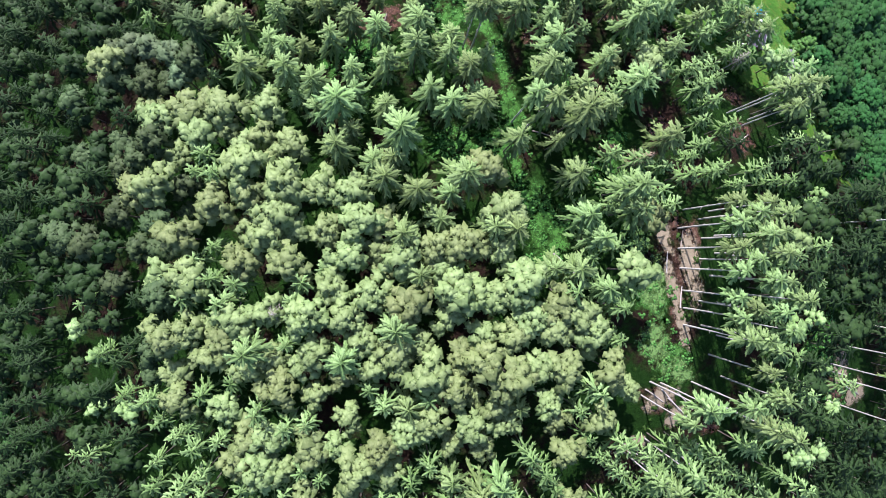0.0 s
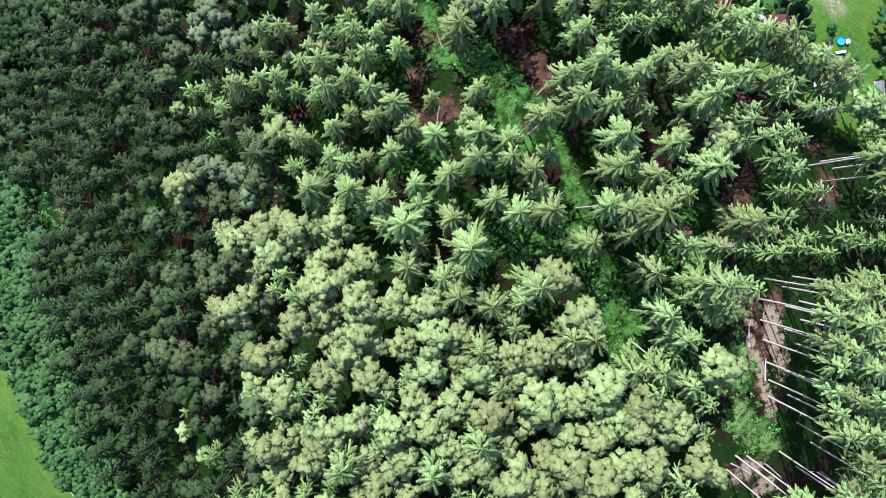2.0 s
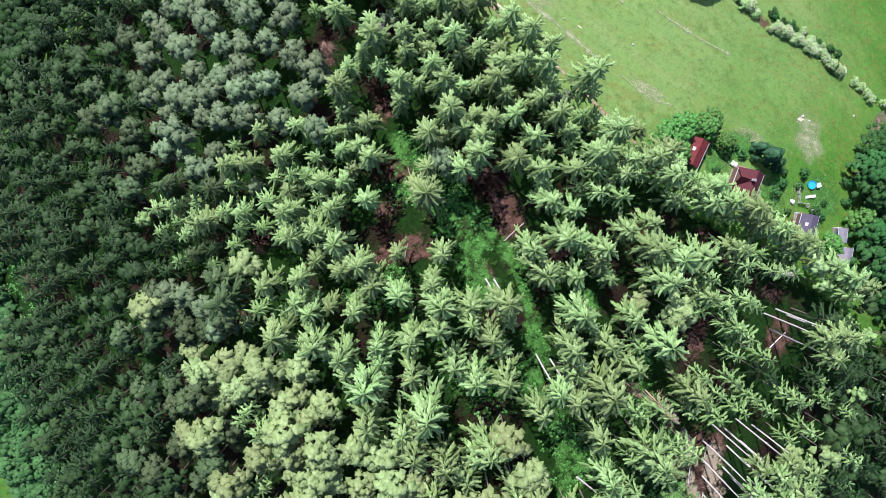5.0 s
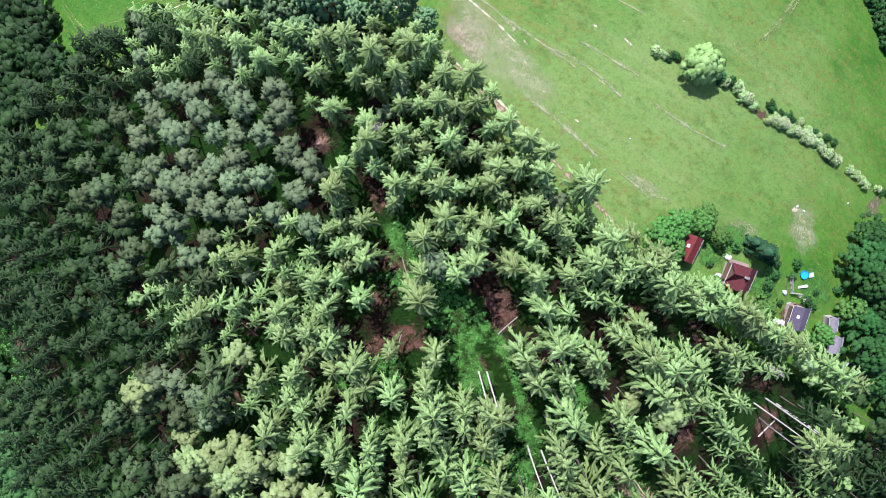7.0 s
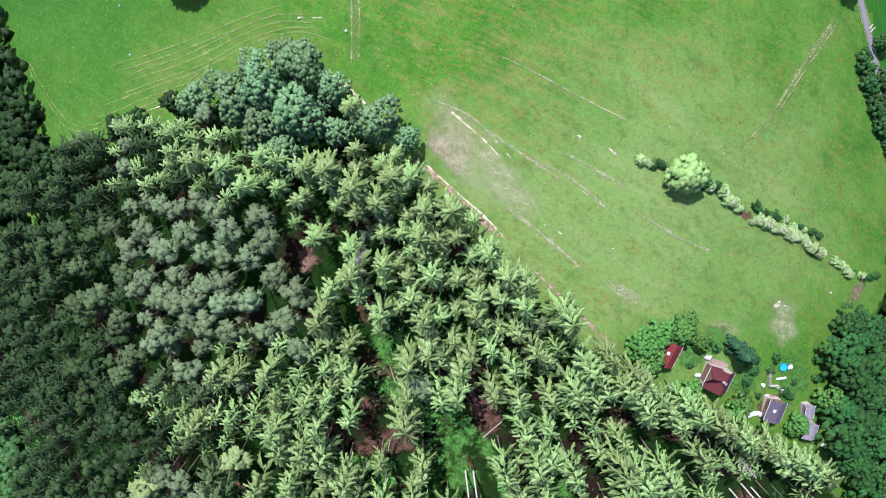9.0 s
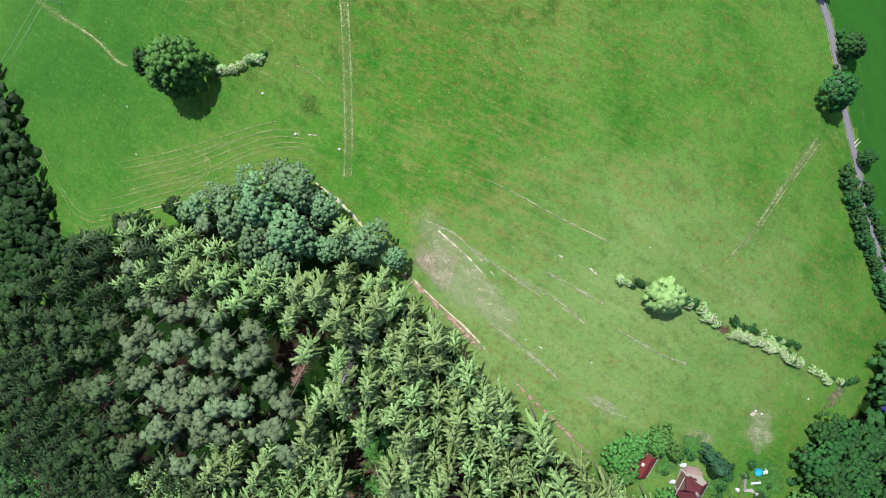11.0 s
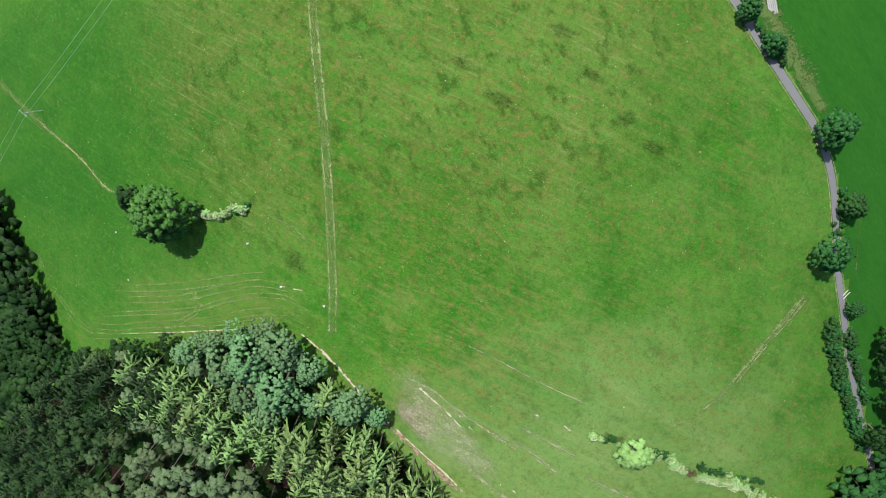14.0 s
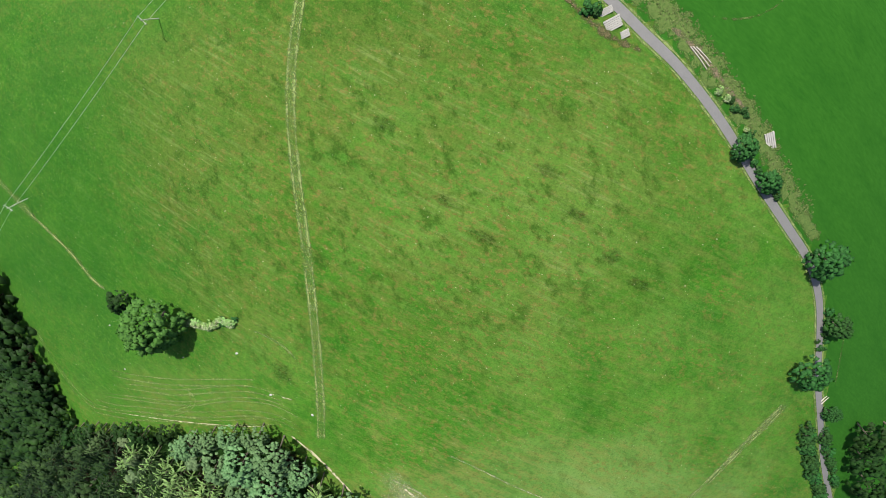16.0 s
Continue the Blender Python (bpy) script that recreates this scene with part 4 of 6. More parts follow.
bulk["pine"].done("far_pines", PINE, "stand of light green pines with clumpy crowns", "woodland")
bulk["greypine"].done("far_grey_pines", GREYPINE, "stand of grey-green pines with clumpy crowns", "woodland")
bulk["fir"].done("far_firs", SHADEFIR, "dense stand of conifers on both flanks, shade put into their colour", "woodland")
bulk["broad"].done("far_broadleaf_trees", SHADELEAVES, "dense dark green deciduous woodland, shade mixed into its colour", "woodland")
bulk["oak"].done("far_oaks", OAKLEAVES, "dense deep green deciduous woodland beyond the garden", "woodland")
bulk["stem"].done("far_tree_trunks", BARK, "bare grey trunks of the dense wood", "woodland")

# deciduous trees at the wood's tip
for x, y, s in [(-64, 143.5, 0.8), (-52, 140.5, 0.95), (-43, 144, 1.1), (-32, 147, 1.0), (-46, 133.5, 0.95), (-35, 135.5, 1.1), (-26, 140.5, 0.75), (-41, 127, 0.9), (-15.5, 131.5, 0.95), (-26, 130, 0.7), (-9.5, 126.5, 0.6), (-56, 146.5, 0.7), (-47.5, 149, 0.7), (-38, 150.5, 0.75)]:
    taken.append((x, y))
    grey.thing(x, y, s, rng.uniform(0, 360), int(rng.integers(0, 9)), "grey-green trees at the wood's tip")
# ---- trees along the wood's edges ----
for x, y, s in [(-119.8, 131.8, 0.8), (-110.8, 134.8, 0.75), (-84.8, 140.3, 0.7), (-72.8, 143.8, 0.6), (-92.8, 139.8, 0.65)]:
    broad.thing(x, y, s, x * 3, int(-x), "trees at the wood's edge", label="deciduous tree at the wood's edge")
for x, y in [(-102.2, 136.9), (-80.2, 137.9), (-21.2, 135.4), (-11.7, 121.4), (-4.2, 113.9), (2.8, 105.9), (8.3, 97.9), (14.8, 89.9), (20.8, 81.9), (27.8, 72.9), (35.8, 63.4), (42.3, 58.9), (47.8, 51.9), (55.8, 47.9), (52.8, 52.4), (60.3, 45.9), (63.3, 41.9), (67.8, 39.4), (72.3, 36.4), (77.3, 33.4), (81.3, 29.4), (85.8, 26.4), (90.8, 22.9), (95.8, 18.9), (45.8, 56.4), (39.8, 62.4)]:
    if free(x, y, 2.6):
        plant(slim if y > 50 else spruce, x, y, "spruces at the wood's edge", 0.95)
# ---- single trees and shrubs ----
solitary = Kind("broadleaf_tree", [tuft_mesh(75, 13.0, 7.4, 9.5, 260, 24, 0.50, 0.86, sub=1, lobe=0.35)], [stem(9, 0.45, 0.14, 8, 10, 5.0, 3, 0.3)], GREENLEAVES, BARK, "large deciduous tree with a round dark green crown", "tree")
roadside = Kind("broadleaf_tree", [tuft_mesh(76 + k, 9.0, 5.2, 7.0, 130, 12, 0.48, 0.78, sub=1, lobe=0.4) for k in range(3)], [stem(6, 0.28, 0.10, 8, 8, 3.4, k, 0.3) for k in range(2)], OAKLEAVES, BARK, "deciduous tree beside the asphalt lane", "tree")
garden = Kind("broadleaf_tree", [tuft_mesh(80 + k, 9.0, 5.2, 7.0, 100, 12, 0.48, 0.84, sub=1, lobe=0.6) for k in range(3)], [stem(6, 0.28, 0.10, 8, 8, 3.4, k, 0.3) for k in range(2)], GREENLEAVES, BARK, "small deciduous garden tree", "tree")
solitary.thing(-65.0, 182.6, 1.12, 20, 1, tall=1.08, label="large dark green deciduous tree alone on the meadow")
broad.thing(-78.4, 186.6, 0.62, 80, 2, label="small dark deciduous tree beside the large meadow tree")
pale.thing(62.2, 107.6, 1.1, 0, 0, tall=1.0)
for x, y, s in [(118.6, 188.7, 1.0), (127.4, 167.1, 0.75), (120.2, 155.2, 1.05), (93, 219.5, 0.62), (100.2, 210.9, 0.58), (133.6, 135, 0.55)]:
    roadside.thing(x, y, s * 0.92, x * 7, int(x), "trees along the lane")

BLOSSOM = leaf_material("cream_blossom", (0.30, 0.33, 0.19), (0.50, 0.50, 0.33), (0.56, 0.56, 0.38), 0.7)
DARKCONIFER = leaf_material("cypress_needles", (0.006, 0.024, 0.010), (0.018, 0.055, 0.022), (0.040, 0.105, 0.042))
shrub = Kind("shrub", [tuft_mesh(110 + k, 2.3, 1.6, 2.0, 22, 12, 0.30, 0.48, hollow=0.5, sub=0) for k in range(4)], [stem(1.3, 0.08, 0.03, 5, 4, 0.8, k, 0.2) for k in range(2)], OAKLEAVES, BARK,
             "dense dark green rounded shrub", "shrub")
elder = Kind("elder_shrub", [tuft_mesh(120 + k, 2.6, 1.8, 2.2, 22, 12, 0.32, 0.52, hollow=0.5, sub=0) for k in range(4)], [stem(1.4, 0.08, 0.03, 5, 4, 0.8, k, 0.2) for k in range(2)], PALELEAVES, BARK,
             "pale green hedge shrub with cream blossom", "shrub")
blooms = []
for k in range(3):
    r = np.random.default_rng(200 + k)
    bv, bf = BALLS[1]
    vs, fs = [], []
    for n in range(60):
        a, q = r.uniform(0, 6.28), 1.75 * math.sqrt(r.uniform())
        z = 2.55 - 0.42 * q * q + r.uniform(-0.1, 0.25)
        vs.append(bv * r.uniform(0.07, 0.17) * np.array([1, 1, 0.45]) + np.array([q * math.cos(a), q * math.sin(a), max(z, 0.5)]))
        fs.append(bf + 12 * n)
    blooms.append(mesh_of("blossom", np.vstack(vs), np.vstack(fs), BLOSSOM, tone=np.full(60 * 12, 0.5)))


def hedge(line, every, spread, size, group, bloom=0.8, kind=None):
    """Shrubs side by side along a line."""
    p = np.asarray(line, float)
    d = np.r_[0, np.hypot(*np.diff(p, axis=0).T).cumsum()]
    for s in np.arange(0, d[-1], every):
        x, y = np.interp(s, d, p[:, 0]) + rng.uniform(-spread, spread), np.interp(s, d, p[:, 1]) + rng.uniform(-spread, spread)
        flowering = rng.uniform() < bloom
        ob = (kind or (elder if flowering else shrub)).thing(x, y, size * 1.3 * rng.uniform(0.65, 1.25), rng.uniform(0, 360), int(rng.integers(0, 9)), group)
        if flowering:
            part("blossom", blooms[int(rng.integers(0, 3))], ob, "clusters of cream flowers")


hedge([(50, 113.5), (55, 111.5), (59.5, 109)], 1.4, 0.9, 0.5, "shrubs of the meadow hedge", 0.7)
hedge([(67, 105.5), (72.4, 102.2), (76, 98.5), (79, 95)], 1.5, 1.0, 0.62, "shrubs of the meadow hedge", 0.75)
hedge([(83, 92), (90, 88.6), (96, 85.4), (100, 83), (105, 79.4), (108.4, 77.2)], 0.8, 0.8, 0.57, "shrubs of the meadow hedge", 0.9)
hedge([(84, 95), (92, 90.5), (100, 86.5), (107, 82)], 1.8, 0.8, 0.5, "shrubs of the meadow hedge", 0.1)
hedge([(111.8, 74.4), (117, 69.5), (124, 66.5), (131, 66)], 2.6, 0.8, 0.5, "shrubs of the meadow hedge", 0.5)
hedge([(-57, 181.6), (-53, 180.8), (-48.5, 181.4), (-44, 182.4), (-40, 182.6)], 0.9, 0.9, 0.56, "shrubs beside the meadow tree", 0.8)
# shrubs along the lane
hedge([(126.2, 131), (127.6, 124), (130, 118), (133, 111), (137, 103), (142, 92), (148, 80)], 1.5, 0.7, 0.95, "shrubs along the lane", 0.0, shrub)
hedge([(134.5, 127), (136.5, 119), (140.5, 110.5), (146, 98)], 1.9, 0.6, 0.8, "shrubs along the lane", 0.0, shrub)
hedge([(96, 215.5), (99, 212.5), (103.5, 206.5)], 1.8, 0.8, 0.6, "shrubs along the lane", 0.0, shrub)
hedge([(57, 252.5), (59.5, 250.8)], 1.3, 0.7, 0.6, "shrubs along the lane", 0.0, shrub)
hedge([(87, 233), (92, 228), (96, 222)], 2.0, 1.2, 0.42, "shrubs along the lane", 0.3)
hedge([(125, 171), (126.5, 158), (122.5, 163)], 3.2, 0.8, 0.5, "shrubs along the lane", 0.0, shrub)
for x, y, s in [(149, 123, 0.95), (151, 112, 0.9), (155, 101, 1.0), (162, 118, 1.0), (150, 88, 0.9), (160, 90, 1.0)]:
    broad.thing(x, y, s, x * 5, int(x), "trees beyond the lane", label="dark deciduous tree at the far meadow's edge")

# scrub on the wood's western slope
scrub = Bulk()
bushes = [tuft_mesh(160 + k, 3.0, 2.0, 2.4, 11, 9, 0.5, 0.85, hollow=0.5, sub=0) for k in range(4)]
for x, y in zip(rng.uniform(-210, -142, 1500), rng.uniform(-76, 64, 1500)):
    if inside(SCRUB, np.array([x]), np.array([y]))[0]:
        v, f, tone, nrm = bushes[int(rng.integers(0, 4))]
        scrub.add(v, f, tone, nrm, x, y, rng.choice([0.8, 1.0, 1.2, 1.6]), rng.uniform(0, 360), rng.uniform(0.8, 1.4))
scrub.done("scrub", leaf_material("scrub_leaves", (0.008, 0.030, 0.007), (0.026, 0.070, 0.017), (0.066, 0.140, 0.042)), "dense green scrub on the slope below the wood", "scrub")
# ---- worn ground ----
ribbon("dirt_path", [(-176, -75), (-188, -50), (-200.5, -19), (-208.5, 20), (-208, 62)], 1.4, STRAW, "pale path along the scrub's foot", 0.08, jitter=0.3, category="path", seed=200)
ribbon("dirt_path", [(-31, 148.5), (-22.8, 141), (-17.8, 134.7), (-12.1, 126.7)], [0.8, 1.3, 1.4, 1.0], STRAW, "pale trodden path along the wood's edge", 0.07, jitter=0.3, category="path", seed=1)
ribbon("dirt_path", [(-9, 122), (-6.0, 118.6), (0.9, 111), (7.9, 102.4), (13, 96)], [1.8, 3.0, 3.4, 2.9, 1.6], PATHEARTH, "reddish bare earth bank along the wood's edge", 0.08, jitter=0.35, category="path", seed=2)
ribbon("dirt_path", [(-7, 121), (0, 113), (8.4, 103.6), (13.6, 96.4)], [0.6, 0.9, 0.8], STRAW, "pale trodden path along the wood's edge", 0.10, jitter=0.5, category="path", seed=3)
ribbon("dirt_path", [(18, 90.2), (24.6, 82), (31.4, 73.6), (37, 66.4), (41, 63)], [0.8, 1.4, 1.2, 1.6, 1.4], PATHEARTH, "pale trodden path along the wood's edge", 0.08, jitter=0.5, category="path", seed=4)
PALEEARTH = veil_material("pale_dry_earth", (0.215, 0.180, 0.120), (0.35, 0.285, 0.215), 0.85, 0.8)
SOFTEARTH = veil_material("thin_dry_earth", (0.215, 0.240, 0.115), (0.330, 0.330, 0.200), 0.6, 0.8)
blot("bare_ground", 1.5, 122.5, 12.5, 6.0, -50, PALEEARTH, "pinkish bare soil beside the wood", seed=3)
blot("bare_ground", 9, 118, 27, 9.5, -50, SOFTEARTH, "thin worn grass beside the wood", 0.05, seed=4)
blot("bare_ground", 92.6, 60.0, 7.8, 10.5, 8, SOFTEARTH, "pale bare patch in the meadow", seed=5)
blot("bare_ground", 90.5, 65.8, 2.0, 1.0, 0, STRAW, "pale rubble in the meadow", 0.08, seed=6)
blot("bare_ground", 72, 63, 8, 3, -20, SOFTEARTH, "pale dry grass beside the garden", seed=15)
blot("bare_ground", 44, 78, 8, 3, -40, SOFTEARTH, "pale dry grass beside the wood", seed=16)
blot("bare_ground", 122, 62, 3.5, 6, -60, DIRT, "pale bare patch at the hedge's end", seed=7)
blot("bare_ground", 81.5, 93.8, 3.0, 2.2, -30, REDEARTH, "pinkish gap of bare soil in the hedge", 0.09, seed=8)
blot("bare_ground", 57, 110.5, 6.0, 2.0, -28, WORN, "thin grass under the hedge", 0.06, seed=18)
# the meadow's wheel track
TRACK = [(-8.6, 262), (-12.6, 248), (-14.6, 236), (-15.2, 224), (-15.2, 212), (-15.2, 201), (-15.8, 188), (-16.8, 174), (-18.3, 159), (-20.4, 145.5)]
ribbon("wheel_track", TRACK, 5.0, TRODDEN, "worn grass of a farm track across the meadow", 0.05, jitter=0.2, category="track", seed=5)
for off in (-1.0, 1.0):
    ribbon("wheel_track", [(x + off, y) for x, y in TRACK[:6]], 1.5, RUT, "pale wheel rut of the farm track", 0.09, jitter=0.35, category="track", seed=6)
    ribbon("wheel_track", [(x + off, y) for x, y in TRACK[5:]], 1.3, RUT, "faint wheel rut of the farm track", 0.09, jitter=0.35, category="track", seed=7)
ribbon("wheel_track", [(119, 144), (111, 136.5), (101.5, 128), (92, 118.5)], [6, 5, 3.5, 2.5], TRODDEN, "worn diagonal strip in the meadow", 0.05, jitter=0.3, category="track", seed=8)
for off in (0, 1.6):
    ribbon("wheel_track", [(117 + off, 143), (110 + off, 136.5), (100.5 + off, 128), (91 + off, 118.5), (81 + off, 112)], [1.4, 1.4, 1.1, 0.9], RUT, "worn diagonal strip in the meadow", 0.06, jitter=0.4, category="track", seed=9)
ribbon("wheel_track", [(118, 144.5), (110, 137.5), (101, 129), (91.5, 119.3), (82, 112.5)], [3.6, 3.2, 2.6, 2.0, 1.2], RUT, "dry diagonal strip in the meadow", 0.08, jitter=0.4, category="track", seed=10)
# mowing turns in the western corner
MOWLINE = veil_material("mown_line", (0.100, 0.165, 0.040), (0.185, 0.225, 0.078), 0.85, 1.2)
MOWN = [[(-114, 139.5), (-107.6, 139.8), (-89.9, 142.0), (-72, 145.6), (-54.5, 147.6), (-43.1, 150.0), (-30, 152)],
        [(-112, 143.4), (-98, 144.0), (-85.7, 146.2), (-63.8, 149.1), (-44.4, 153.0), (-33.1, 153.0), (-25, 149)],
        [(-104, 147.6), (-87.2, 149.9), (-65.2, 152.7), (-47.6, 157.2), (-34.1, 157.8), (-24, 153.5)],
        [(-93, 153.2), (-84.6, 154.3), (-68.9, 155.8), (-51.1, 159.8), (-39.1, 161.4), (-28, 159)],
        [(-98, 157.6), (-86.1, 157.9), (-67.9, 159.7), (-46.5, 163.0), (-36, 164)]]
for k, cut in enumerate(MOWN):
    for e, off in enumerate((-0.8, 0.9)):
        ribbon("mowing_line", [(x, y + off * (1 + 0.3 * math.sin(2 * k + e))) for x, y in cut], [0.3] + [0.9 if e else 1.2] * (len(cut) - 2) + [0.3], MOWLINE, "pale mowing line at the wood's edge", 0.05 + 0.004 * (3 * k + e), jitter=0.5, category="track", seed=20 + 3 * k + e)
ribbon("mowing_line", [(-97.6, 142.0), (-81.4, 144.1), (-64.5, 146.1), (-49.5, 147.9), (-35.6, 149.7)], [0.2, 0.4, 0.5, 0.4, 0.3], STRAW, "dry cut grass lying along the wood's edge", 0.12, jitter=0.6, category="track", seed=39)
for off in (0.0, 1.5):
    ribbon("mowing_line", [(-74.7 - off, 146.5), (-70.5, 149.3 - off), (-64.1 + off, 152.3), (-63.3 + off, 156.2), (-66.2, 158.2 + off)], 0.8, MOWLINE, "curved mowing line in the meadow's corner", 0.115, jitter=0.5, category="track", seed=30)
    ribbon("mowing_line", [(-107, 139.6 + off), (-118 + off, 143.5 + off), (-124 + off, 152), (-129 + off, 160), (-133 + off, 168)], 0.9, MOWLINE, "curved mowing line in the meadow's corner", 0.11, jitter=0.5, category="track", seed=31)
ribbon("mowing_line", [(-38, 181), (-31.2, 178.8), (-25.7, 175.5), (-21.5, 169.5)], 1.2, MOWLINE, "curved mowing line below the meadow tree", 0.11, jitter=0.5, category="track", seed=32)
# dry swaths
DRYLINE = veil_material("dry_grass", (0.185, 0.225, 0.100), (0.300, 0.305, 0.175), 0.9, 1.2)
for k, (line, w) in enumerate([([(2.6, 132), (5.7, 128.6), (9.2, 125.0)], 0.9), ([(9.2, 125.0), (12, 121.4), (14.6, 117.9)], 0.6), ([(15.8, 119.6), (17.4, 117)], 0.7), ([(18.3, 116.9), (19.6, 115.2)], 0.6),
                               ([(33.6, 122.1), (36.9, 119.9)], 0.7), ([(42.4, 117.5), (45.6, 114.1)], 0.8), ([(49.8, 116.2), (53, 115.2)], 1.0), ([(26.6, 97.9), (29.4, 95.2)], 0.6), ([(34.4, 107.2), (36.6, 105.2)], 0.5), ([(25, 109), (26.6, 107.4)], 0.4),
                               ([(18.6, 106.6), (20.8, 104.4)], 0.4), ([(24.6, 129), (26.2, 127.4)], 0.4), ([(-31, 160.3), (-26.5, 159.6)], 0.5), ([(-34, 160.9), (-31.4, 160.5)], 0.6), ([(36.8, 96.4), (38.2, 95.0)], 0.5), ([(-6.8, 137.6), (-5.6, 136.2)], 0.5),
                               ([(21.4, 117.2), (29.4, 112.4), (35.8, 107), (41.0, 101.0)], 1.5), ([(16.8, 143.8), (25.4, 138.6), (35.4, 131.7), (50.2, 122.3)], 0.8), ([(48, 100), (60, 91), (70, 85)], 1.6), ([(-1, 135), (8, 129.5), (15, 121)], 1.6), ([(10, 127), (20, 118.5), (30, 110)], 1.8), ([(14, 106), (24, 96), (33, 86)], 2.2), ([(30, 118), (40, 111), (47, 106)], 1.4), ([(36, 84), (44, 76.5), (52, 73)], 1.0)]):
    ribbon("dry_swath", line, w, STRAW if k < 16 else DRYLINE, "line of pale dry cut grass on the meadow", 0.08, step=0.7, jitter=0.7, category="cut grass", seed=40 + k)
# western field edge under the power line
EDGE = [(-150, 232), (-134, 220.3), (-118, 208.8), (-101, 197.8), (-92.6, 189.6), (-86, 186)]
ribbon("field_edge", EDGE, [5, 5, 4.5, 3.5, 2.5], TRODDEN, "rough worn edge between two fields", 0.05, jitter=0.4, category="field edge", seed=60)
ribbon("field_edge", EDGE[2:], 1.4, RUT, "pale dry ridge between two fields", 0.09, jitter=0.7, category="field edge", seed=61)
# dark and rusty turf on the high meadow
for k, (x, y, a, b) in enumerate([(22.4, 214, 5, 2), (31, 205, 5, 2), (62, 197.6, 3.5, 2.5), (69, 189.5, 5, 2), (54, 208.3, 5, 2), (-28.4, 168.2, 6, 3.5), (47, 219, 5, 2), (9, 232, 5, 2)]):
    blot("dark_turf", x, y, a, b, -30, DARKTURF, "dark tussocky turf in the meadow", 0.06, seed=70 + k)
# lane verge
BROWNEARTH = patch_material("brown_earth", (0.045, 0.045, 0.018), (0.105, 0.088, 0.045), 1.0, 0.5, 2.6)
ribbon("verge", [(54, 270), (68, 255), (77, 246.5), (85.5, 236.5), (94.5, 225.5), (103, 213.5), (110, 202.5), (118.5, 192)], [4, 6.5, 9, 9, 8.5, 7, 5.5, 4], VERGE, "rough grassy verge of the lane", 0.07, jitter=0.15, category="verge", seed=110)
ribbon("verge", [(74, 248), (82, 241), (90, 231.5), (97, 224)], [1.2, 2.6, 2.2, 1.2], DIRT, "bare soil and dry weeds on the verge", 0.09, jitter=0.3, category="verge", seed=111)
ribbon("verge", [(50, 257), (56, 251), (61, 246.4), (66.5, 243.5), (71, 241.5)], [1.8, 2.6, 3.0, 1.8, 0.6], BROWNEARTH, "brown bare soil of a storage place", 0.075, jitter=0.2, category="verge", seed=112)
for off, w in ((-1.45, 0.8), (1.45, 0.8)):
    d = np.gradient(np.array(ROAD), axis=0)
    d /= np.hypot(*d.T)[:, None]
    ribbon("verge", [(x - n * off, y + m * off) for (x, y), (m, n) in zip(ROAD, d)], w * 1.4, RUT, "worn pale strip of grass along the lane", 0.085, jitter=0.4, category="verge", seed=113)
ribbon("wheel_track", [(84, 248), (90, 246.6), (97, 247), (103, 250), (110, 258)], 0.7, WORN, "curved wheel mark in the far field", 0.08, jitter=0.4, category="track", seed=114)
ribbon("wheel_track", [(133, 165), (133.8, 152), (134.5, 141)], 0.9, WORN, "worn strip beside the lane", 0.08, jitter=0.3, category="track", seed=115)
# bare and overgrown ground in the glades
for k, (x, y, a, b) in enumerate([(1.8, 50, 6, 10), (-3, 63, 7, 6), (-28, 45, 12, 4.5), (-29, 57, 6, 4), (14, 37, 6, 4), (-66, 53, 6, 4), (39, 45, 6, 4), (54, 37, 5, 4), (48, 9, 6, 6), (53, -21, 5, 7), (50.5, -33, 5, 11), (48.5, -20, 4, 8), (46.5, -44, 4, 7), (39, -65, 8, 6), (-76, 30, 4, 4), (-67, 53, 5, 3), (74, 19, 4, 4), (-24, 66, 5, 6),
                                  (-27, 82, 4, 5), (-22, 45, 6, 5), (-33, 42, 6, 4), (-42, 99, 5, 4), (39, 42, 5, 3), (76, 6, 6, 8), (57, 35, 4, 3), (-162, 44, 4, 7), (1, 52, 4, 5), (-5.5, 36, 4, 4), (108, -74, 7, 8), (56, -77, 5, 3)]):
    blot("bare_earth", x, y, a, b, 10, REDEARTH, "reddish brown bare forest soil", 0.08, seed=120 + k)
for k, (x, y, a, b) in enumerate([(-7, 7, 12, 9), (-35, 35, 12, 8), (-14, 55, 7, 9), (14, -17, 8, 9), (18, 25, 7, 5), (33, 6, 5, 4), (-22, 70, 5, 8), (-7, 33, 5, 7), (11, -11, 4, 9), (9.5, -25, 4, 7), (39, -36, 6, 9), (30, -2, 6, 6), (-9, 38, 6, 6), (40, -50, 5, 7), (3, 8, 6, 6), (-12.6, 49, 5, 5), (-7, 44, 5, 5),
                                  (-20, 72, 4, 6), (5.5, 15, 4, 7), (-9.7, 33, 3, 4), (100, -57, 10, 8), (44, -55, 6, 6), (62, 58, 6, 5), (78, 47, 7, 6), (95, 42, 8, 8), (70, 60, 6, 5)]):
    blot("undergrowth", x, y, a * 1.15, b * 1.15, 10, LUSH, "lush green grass and brambles in a glade", 0.10, seed=150 + k)
for k, (x, y, a, b) in enumerate([(44.5, -20, 3.2, 9), (45.5, -34, 3.0, 10), (48, -46, 3.4, 8), (52, -30, 5, 14), (40, -65, 7, 4.5), (45, -71, 5, 4), (31, -77, 7, 3), (110, -68, 5, 9), (118, -78, 6, 7)]):
    blot("bare_earth", x, y, a, b, 8, TANEARTH, "pale tan soil and dry needles in a clearing", 0.13, seed=180 + k)
